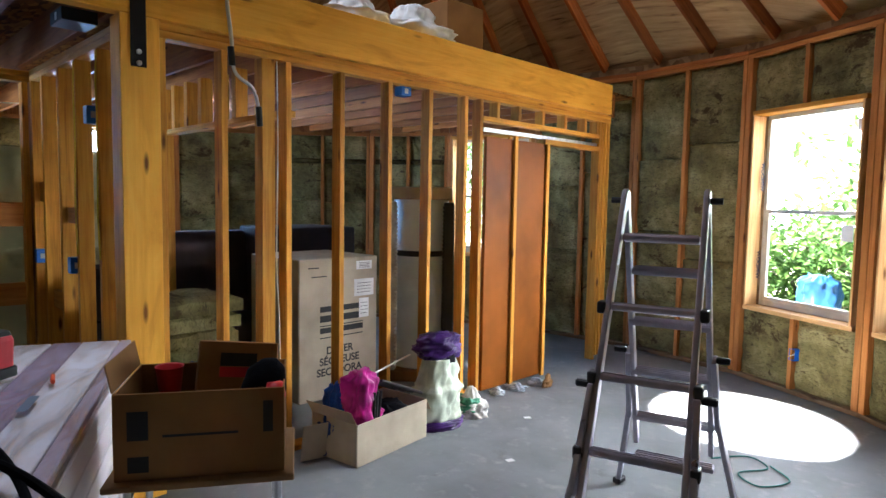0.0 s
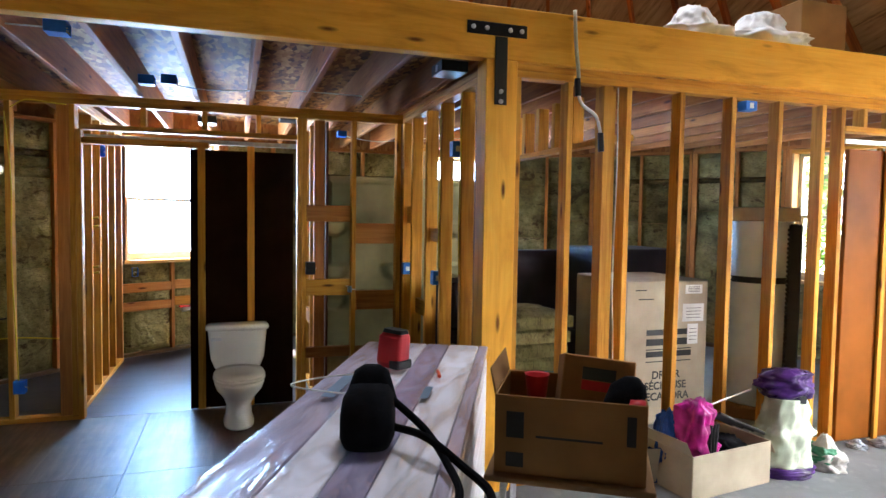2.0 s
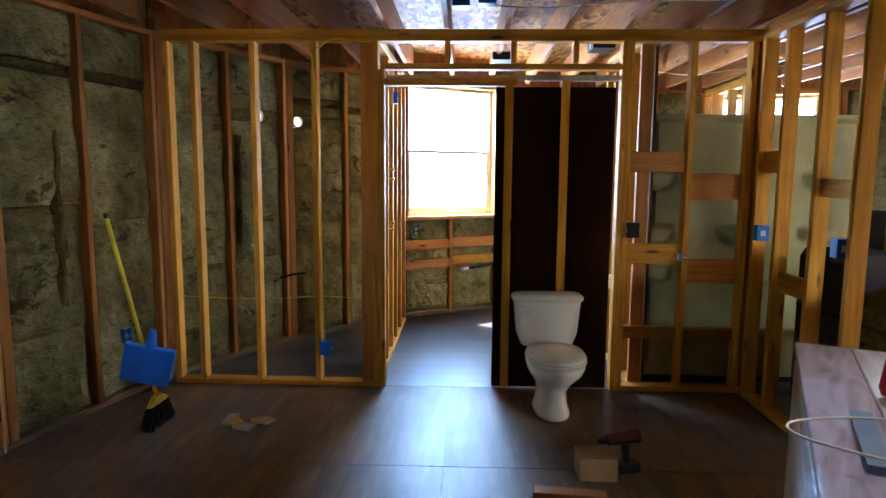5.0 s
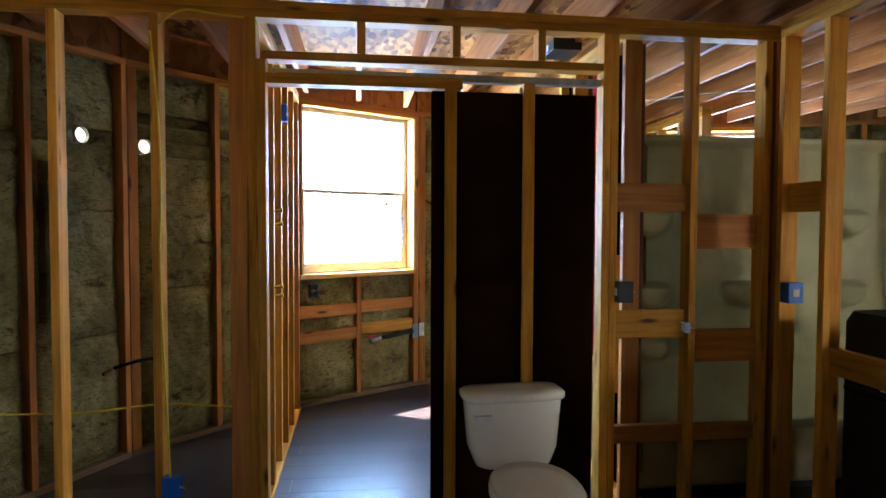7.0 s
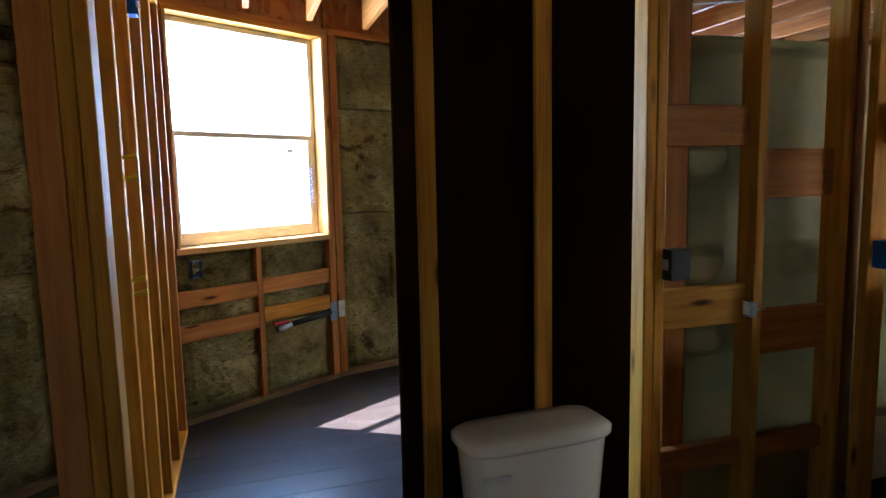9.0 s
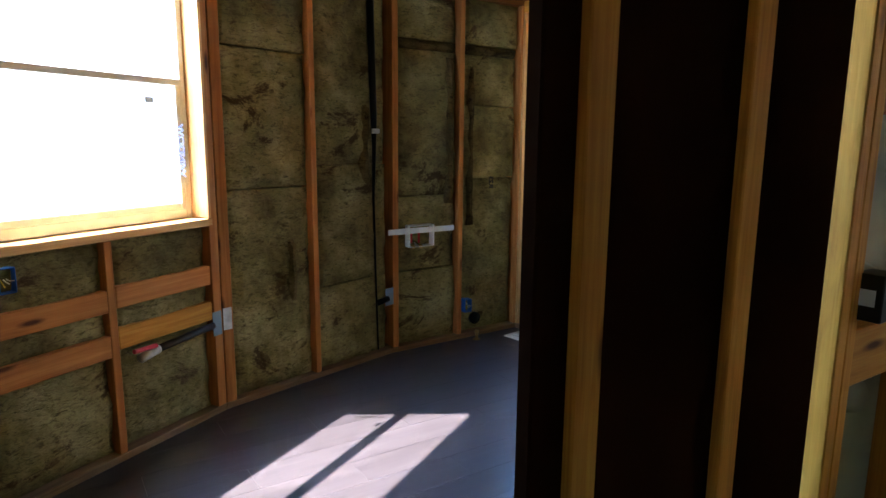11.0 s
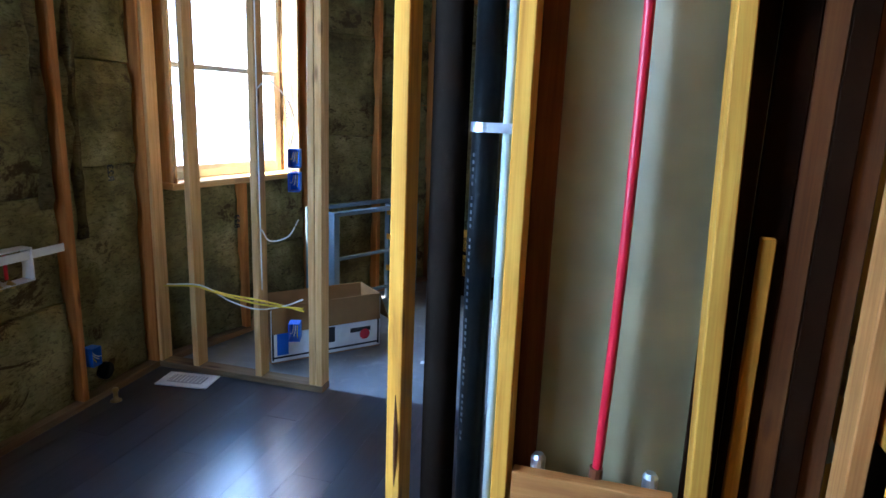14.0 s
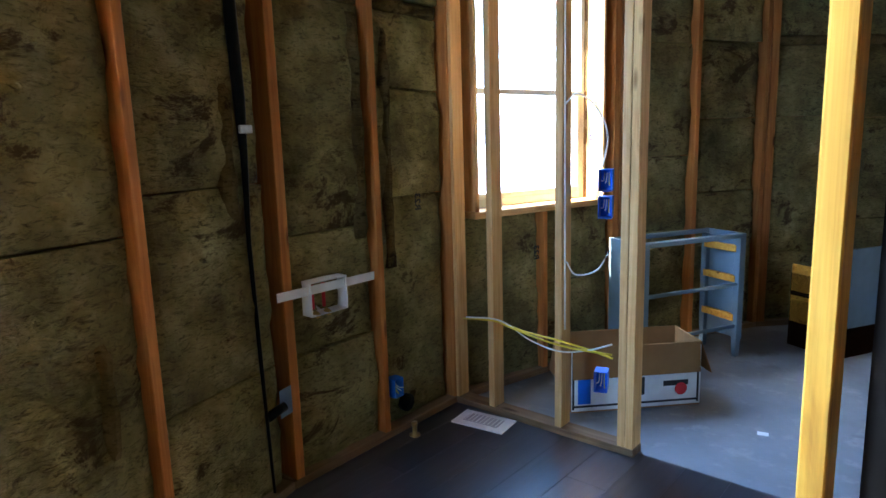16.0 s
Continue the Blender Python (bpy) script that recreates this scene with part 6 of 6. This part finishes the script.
M["plum"] = plain("plum_fabric", (0.03, 0.018, 0.026), 0.7, 0, 0.3, 4, 0.4, 60)
sofa = thing("armchair", "dark plum upholstered armchair stored among the boxes", "armchair", at=pose(-5.35, 2.62, -0.008, 0, 0, 90))
part("seat_base", stack([(1.0, 0.85, 0, 0, 0), (1.02, 0.87, 0, 0, 0.05), (1.02, 0.87, 0, 0, 0.45), (0.95, 0.8, 0, 0, 0.5)], 28, 8), M["plum"], sofa, smooth=True)
part("backrest", stack([(1.0, 0.30, 0, 0.28, 0.45), (1.08, 0.34, 0, 0.28, 0.7), (1.08, 0.32, 0, 0.30, 1.15), (0.98, 0.22, 0, 0.30, 1.27)], 28, 5), M["plum"], sofa, smooth=True)
for s in (-1, 1):
    part("armrest", stack([(0.20, 0.85, s * 0.43, 0, 0.4), (0.24, 0.87, s * 0.43, 0, 0.62), (0.18, 0.82, s * 0.43, 0, 0.70)], 24, 4), M["plum"], sofa, smooth=True)
dcab = solid("wrapped_furniture", box((0.75, 0.85, 1.32), (-5.25, 3.30, -0.008), 0.02, 2), M["plum"], "tall dark wrapped furniture piece", "furniture")
bin_ = thing("storage_bin", "teal plastic storage bin holding spare wool batts", "storage bin", at=pose(-4.25, 1.72, -0.008, 0, 0, 0))
M["teal"] = plain("teal_plastic", (0.01, 0.09, 0.11), 0.35)
part("body", stack([(0.50, 0.62, 0, 0, 0), (0.58, 0.72, 0, 0, 0.40), (0.60, 0.74, 0, 0, 0.42)], 32, 6), M["teal"], bin_)
part("lid", stack([(0.62, 0.76, 0, 0, 0.421), (0.62, 0.76, 0, 0, 0.45), (0.55, 0.7, 0, 0, 0.46)], 32, 6), M["teal"], bin_)
for i in range(4):
    bb = batt(None, pose(-4.25 + 0.03 * i, 1.72 - 0.30 + 0.02 * i, 0.452 + i * 0.125, -90 + 180, 0, 6 * i - 8), 0.55, 0.62, 0.11, 900 + i)
    bb.name = "wool_batt"
    bb.matrix_world = pose(-4.27 + 0.03 * i, 2.05 - 0.02 * i, 0.455 + i * 0.115, 90, 0, 5 * i - 8)
    tagged(bb, "spare greenish mineral wool batt stacked on a bin", "wool batt", "spare wool batts")
rb = thing("red_blue_bag", "red, black and white duffel bag on the floor behind the studs", "bag", at=pose(-3.80, 1.62, -0.008, 0, 0, 15))
crumple("bag_body", "", "", M["bluecloth"], 0.38, 0.40, 0.5, Matrix(), 51, 0.1, rb, 0.7)
crumple("red_pocket", "", "", M["redmatte"], 0.30, 0.30, 0.24, Matrix.Translation((0.08, 0.05, 0.2)), 53, 0.08, rb, 0.8)

# loft: bags and a box
crumple("feed_bag", "full white woven bag lying on the loft edge", "bag", M["whiteplastic"], 0.55, 0.38, 0.30, pose(-3.47, 2.62, LOFT + 0.258, 0, 0, 75), 61, 0.16, pinch=0.3)
crumple("feed_bag", "full white woven bag with blue print on the loft edge", "bag", M["whiteplastic"], 0.66, 0.40, 0.32, pose(-3.45, 3.18, LOFT + 0.258, 0, 0, 80), 67, 0.16, pinch=0.3)
lb = solid("cardboard_box", box((0.38, 0.42, 0.42), (-3.55, 3.66, LOFT + 0.258), 0.005), M["card"], "plain brown cardboard box on the loft edge", "cardboard box", "cardboard boxes")
crumple("dark_tarp", "dark folded tarp on the loft edge", "tarp", M["fabric"], 0.6, 0.25, 0.13, pose(-3.45, 4.3, LOFT + 0.258, 0, 0, 90), 71, 0.15, pinch=0.6)

# ---------------------------------------------------------------- hall: broom, dustpan, scraps, drill
broom = thing("broom", "yellow-handled broom leaning in the corner by the wall", "broom")
top_, low_ = Vector((-4.47, -2.93, 1.24)), Vector((-4.50, -2.70, 0.17))
part("pole", tube_bm([top_, low_], 0.012, 10), M["yellow"], broom, smooth=True)
part("tip", tube_bm([top_, top_ + (top_ - low_).normalized() * 0.03], 0.013, 10), M["black"], broom)
part("collar", loft_loops([[(low_.x + a * 0.12, low_.y + b_ * 0.025 + 0.0, 0.135) for a, b_ in rounded_loop(2, 2, 16, 3)], [(low_.x + a * 0.045, low_.y + b_ * 0.02, 0.175) for a, b_ in rounded_loop(2, 2, 16, 3)]]), M["yellow"], broom, "yellow plastic collar")
bm = bmesh.new()
rng = random.Random(5)
for i in range(140):
    a, b_ = rng.uniform(-0.11, 0.11), rng.uniform(-0.02, 0.02)
    p0 = Vector((low_.x + a, low_.y + b_, 0.135))
    p1 = Vector((low_.x + a * 1.35 + rng.uniform(-0.01, 0.01), low_.y + b_ * 2.2 + rng.uniform(-0.01, 0.01), 0.003))
    tmpb = tube_bm([p0, p1], 0.0035, 3, False)
    me = bpy.data.meshes.new("t")
    tmpb.to_mesh(me)
    tmpb.free()
    bm.from_mesh(me)
    bpy.data.meshes.remove(me)
part("bristles", bm, M["black"], broom, "black bristles")
pan = thing("dustpan", "blue plastic dustpan clipped upright on the broom", "dustpan", at=pose(-4.46, -2.76, 0.26, 0, 12, 96))
bm = bmesh.new()
for (sx, sy, sz, x, y, z) in ((0.28, 0.006, 0.22, 0, 0, 0.11), (0.28, 0.05, 0.006, 0, 0.025, 0.22), (0.006, 0.05, 0.18, -0.14, 0.025, 0.13), (0.006, 0.05, 0.18, 0.14, 0.025, 0.13)):
    cube(bm, (sx, sy, sz), Matrix.Translation((x, y, z)), 0.003)
part("tray", bm, M["blue"], pan)
part("socket", tube_bm([(0, 0.02, 0.22), (0, 0.012, 0.33)], [0.035, 0.018], 10), M["blue"], pan)
for i in range(5):
    b = solid("wood_scrap", box((0.16 - i * 0.02, 0.07, 0.02), (0, 0, 0), 0.003), M["stud"] if i % 2 else M["card_pale"], "short offcut of pale board on the subfloor", "wood scrap", "offcuts")
    b.matrix_world = pose(-4.55 + 0.05 * (i % 3), -2.16 + 0.06 * i - 0.12, 0.001 + 0.0205 * (1 if i == 4 else 0), 0, 0, 37 * i)
bl = solid("wood_block", box((0.34, 0.075, 0.04), (0, 0, 0), 0.004), M["fir"], "reddish offcut of timber on the subfloor", "wood scrap", "offcuts")
bl.matrix_world = pose(-3.72, -0.36, 0.001, 0, 0, 84)
cbx = solid("small_box", box((0.16, 0.19, 0.12), (-3.97, -0.19, 0.001), 0.004), M["card_dark"], "small brown carton on the subfloor", "cardboard box", "cardboard boxes")
drill = thing("cordless_drill", "dark cordless drill standing on the subfloor", "drill", at=pose(-4.02, -0.02, 0.001, 0, 0, 200))
part("battery", box((0.08, 0.12, 0.05), (0, 0, 0), 0.008, 2), M["black"], drill)
part("grip", tube_bm([(0, 0, 0.05), (0, 0.015, 0.15)], 0.022, 10), M["black"], drill)
part("motor", tube_bm([(0, -0.06, 0.18), (0, 0.12, 0.18)], [0.035, 0.028], 12), plain("dark_red_plastic", (0.10, 0.012, 0.01), 0.5), drill)
part("chuck", tube_bm([(0, 0.12, 0.18), (0, 0.17, 0.18)], [0.022, 0.014], 12), M["darksteel"], drill)

# ---------------------------------------------------------------- back room: product box, dresser frame
TD = Vector((0.68, 0.73, 0)).normalized()
tm = Matrix((TD, Vector((-TD.y, TD.x, 0)), Vector((0, 0, 1)))).transposed().to_4x4()
tm.translation = Vector((-7.51, 2.388, -0.006)) + Vector((-TD.y, TD.x, 0)) * 0.15
tbox = open_box("product_box", "long open product carton, white print outside and brown inside", 0.72, 0.30, 0.36, tm, "card", (("front", 0.17, -86 - 0), ("left", 0.22, -80), ("right", 0.20, -70)))
part("printed_face", box((0.72, 0.002, 0.33), (0, -0.1515, 0.01), 0), M["whiteplastic"], tbox, "white printed carton face")
for sx, sz, x, z in ((0.70, 0.012, 0, 0.03), (0.012, 0.3, -0.35, 0.02), (0.012, 0.3, 0.345, 0.02), (0.05, 0.1, 0.02, 0.08), (0.02, 0.14, -0.02, 0.06)):
    part("print_bar", box((sx, 0.001, sz), (x, -0.1535, z), 0), M["text"], tbox)
part("print_dot", tube_bm([(0.25, -0.153, 0.10), (0.25, -0.1545, 0.10)], 0.035, 16), M["redmatte"], tbox)
part("print_bar", box((0.14, 0.001, 0.03), (0.22, -0.1532, 0.12), 0), M["text"], tbox)
for x in (-0.29, -0.07):
    part("tape_patch", box((0.07, 0.002, 0.14), (x, -0.1545, 0.05), 0), M["blue"], tbox, "blue printed patch")

M["greyblue"] = plain("grey_blue_paint", (0.13, 0.18, 0.21), 0.45, 0, 0.12, 4)
dm = Matrix((Vector((0.447, 0.894, 0)).normalized(), Vector((-0.894, 0.447, 0)).normalized(), Vector((0, 0, 1)))).transposed().to_4x4()
dm.translation = Vector((-7.498, 3.212, -0.008)) + Vector((-0.894, 0.447, 0)) * 0.165
dres = thing("dresser", "grey-blue painted dresser frame with its drawers missing", "dresser", at=dm)
W_, D_, H_ = 0.82, 0.33, 0.825
part("top_frame", box((W_, 0.05, 0.03), (0, -D_ / 2 + 0.025, H_ - 0.03), 0.004), M["greyblue"], dres)
part("back_rail", box((W_, 0.03, 0.03), (0, D_ / 2 - 0.02, H_ - 0.03), 0.004), M["greyblue"], dres)
for s in (-1, 1):
    part("side_panel", box((0.02, D_, H_ - 0.12), (s * (W_ / 2 - 0.01), 0, 0.12), 0.003), M["greyblue"], dres)
    for y in (-1, 1):
        part("leg", stack([(0.035, 0.035, s * (W_ / 2 - 0.025), y * (D_ / 2 - 0.025), 0), (0.05, 0.05, s * (W_ / 2 - 0.025), y * (D_ / 2 - 0.025), 0.2), (0.05, 0.05, s * (W_ / 2 - 0.025), y * (D_ / 2 - 0.025), H_ - 0.03)], 12, 6), M["greyblue"], dres)
    for z in (0.24, 0.50, 0.70):
        part("drawer_runner", box((0.03, D_ - 0.06, 0.045), (s * (W_ / 2 - 0.04), 0.0, z), 0.003), M["stud"], dres, "bare pine drawer runner")
for z in (0.20, 0.48):
    part("front_rail", box((W_ - 0.1, 0.02, 0.022), (0, -D_ / 2 + 0.02, z), 0.003), M["greyblue"], dres)
dr2 = thing("drawer_unit", "grey-blue drawer with bare pine sides standing on the concrete", "drawer", at=pose(-6.82, 4.22, -0.008, 0, 0, 62) @ Matrix.Scale(0.85, 4))
part("front", box((0.86, 0.02, 0.60), (0, -0.24, 0.25), 0.003), M["greyblue"], dr2)
part("pine_side", box((0.02, 0.45, 0.22), (-0.36, 0, 0.45), 0.003), M["stud"], dr2, "bare pine side")
part("pine_side", box((0.02, 0.45, 0.22), (-0.36, 0, 0.20), 0.003), M["stud"], dr2, "bare pine side")
part("carcass", box((0.80, 0.44, 0.60), (0.03, 0.01, 0.0), 0.003), M["doorbrown"], dr2)

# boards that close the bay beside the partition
bay = thing("bay_boards", "red-brown boards in the stud bay, one strip painting a stud's shadow", "boards")
# strip at -6.018 paints the stud's shadow; near-black boards deepen the bay's shade
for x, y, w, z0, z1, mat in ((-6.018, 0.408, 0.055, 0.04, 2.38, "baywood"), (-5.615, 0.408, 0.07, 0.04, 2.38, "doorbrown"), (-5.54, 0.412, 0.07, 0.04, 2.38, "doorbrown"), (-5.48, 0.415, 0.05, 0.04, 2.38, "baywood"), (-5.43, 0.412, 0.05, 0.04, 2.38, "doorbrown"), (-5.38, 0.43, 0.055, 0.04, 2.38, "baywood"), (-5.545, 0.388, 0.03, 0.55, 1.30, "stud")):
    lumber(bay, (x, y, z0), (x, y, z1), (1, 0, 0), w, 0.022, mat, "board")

# printed words on the window wrap, paper stickers on the panes
def on_jamb(k, side, z, word="WINDOW", size=0.055):
    mm = FACETS[k][1] @ Matrix.Translation((side * 0.488, 0.052, z)) @ Matrix.Rotation(radians(-90 * side), 4, "Z") @ Matrix.Rotation(radians(90), 4, "X") @ Matrix.Rotation(radians(90), 4, "Z")
    wrap = thing("window_wrap_print", "dark blue printed letters on the window wrap", "printed letters", "window wrap prints", at=mm)
    text_part(word, size, Matrix(), wrap, M["ink_blue"])


for k, side, z in ((3, -1, 1.05), (3, -1, 1.85), (2, -1, 1.05), (2, -1, 1.85), (13, 1, 1.40), (10, 1, 1.55), (3, 1, 1.4)):
    on_jamb(k, side, z)
for k, x, z, w, h, mat in ((3, 0.32, 1.38, 0.10, 0.13, "whiteplastic"), (3, 0.38, 2.24, 0.09, 0.10, "whiteplastic"), (2, 0.30, 1.38, 0.10, 0.13, "whiteplastic"), (13, 0.36, 1.64, 0.05, 0.03, "whiteplastic")):
    bm = bmesh.new()
    cube(bm, (w, 0.0006, h), Matrix())
    ob = solid("pane_sticker", bm, M[mat], "small paper sticker stuck to a clear window pane", "sticker", "pane stickers")
    ob.matrix_world = FACETS[k][1] @ Matrix.Translation((x, (-0.030 if z < 1.75 else -0.050) + (0.05 if k == 13 else 0), z))

# blue tarp heap and spoil outside the large windows
crumple("tarp_heap", "blue plastic tarp bundled upright among the bushes", "tarp", plain("dark_blue_tarp", (0.01, 0.045, 0.12), 0.4), 0.6, 0.6, 0.9, pose(-2.15, 9.3, -0.21, 0, 0, 20), 81, 0.10, pinch=0.8)

# rating stamped on the wool
for k, lx, z in ((11, 0.25, 1.16), (10, -0.10, 0.78)):
    mm = FACETS[k][1] @ Matrix.Translation((lx, T6 + 0.006, z)) @ Matrix.Rotation(radians(180), 4, "Z") @ Matrix.Rotation(radians(90), 4, "X") @ Matrix.Rotation(radians(90), 4, "Z")
    stamp = thing("wool_stamp", "faint black rating stamp on a wool batt", "printed letters", "wool stamps", at=mm)
    text_part("R23", 0.055, Matrix(), stamp, M["text"])

# dark suitcase standing behind the hall studs
case = thing("suitcase", "dark brown upright suitcase standing behind the hall studs", "suitcase", at=pose(-4.79, 1.50, -0.008, 0, 0, 4))
part("shell", stack([(0.44, 0.40, 0, 0, 0.03), (0.47, 0.43, 0, 0, 0.08), (0.47, 0.43, 0, 0, 1.02), (0.43, 0.38, 0, 0, 1.07)], 28, 7), M["plum"], case)
part("seam", stack([(0.475, 0.435, 0, 0, 0.70), (0.475, 0.435, 0, 0, 0.712)], 28, 7), M["fabric"], case)
part("grip", tube_bm(curve_pts([(-0.08, 0, 1.07), (-0.06, 0, 1.095), (0.06, 0, 1.095), (0.08, 0, 1.07)], 5), 0.010, 8), M["black"], case)
part("tag", box((0.05, 0.003, 0.035), (0.03, -0.2185, 0.74), 0), M["whiteplastic"], case, "white paper tag")
for x in (-0.16, 0.16):
    for y in (-0.14, 0.14):
        part("wheel", lathe([(0.02, 0), (0.022, 0.012), (0.02, 0.035)], 12), M["black"], case).location = (x, y, 0)
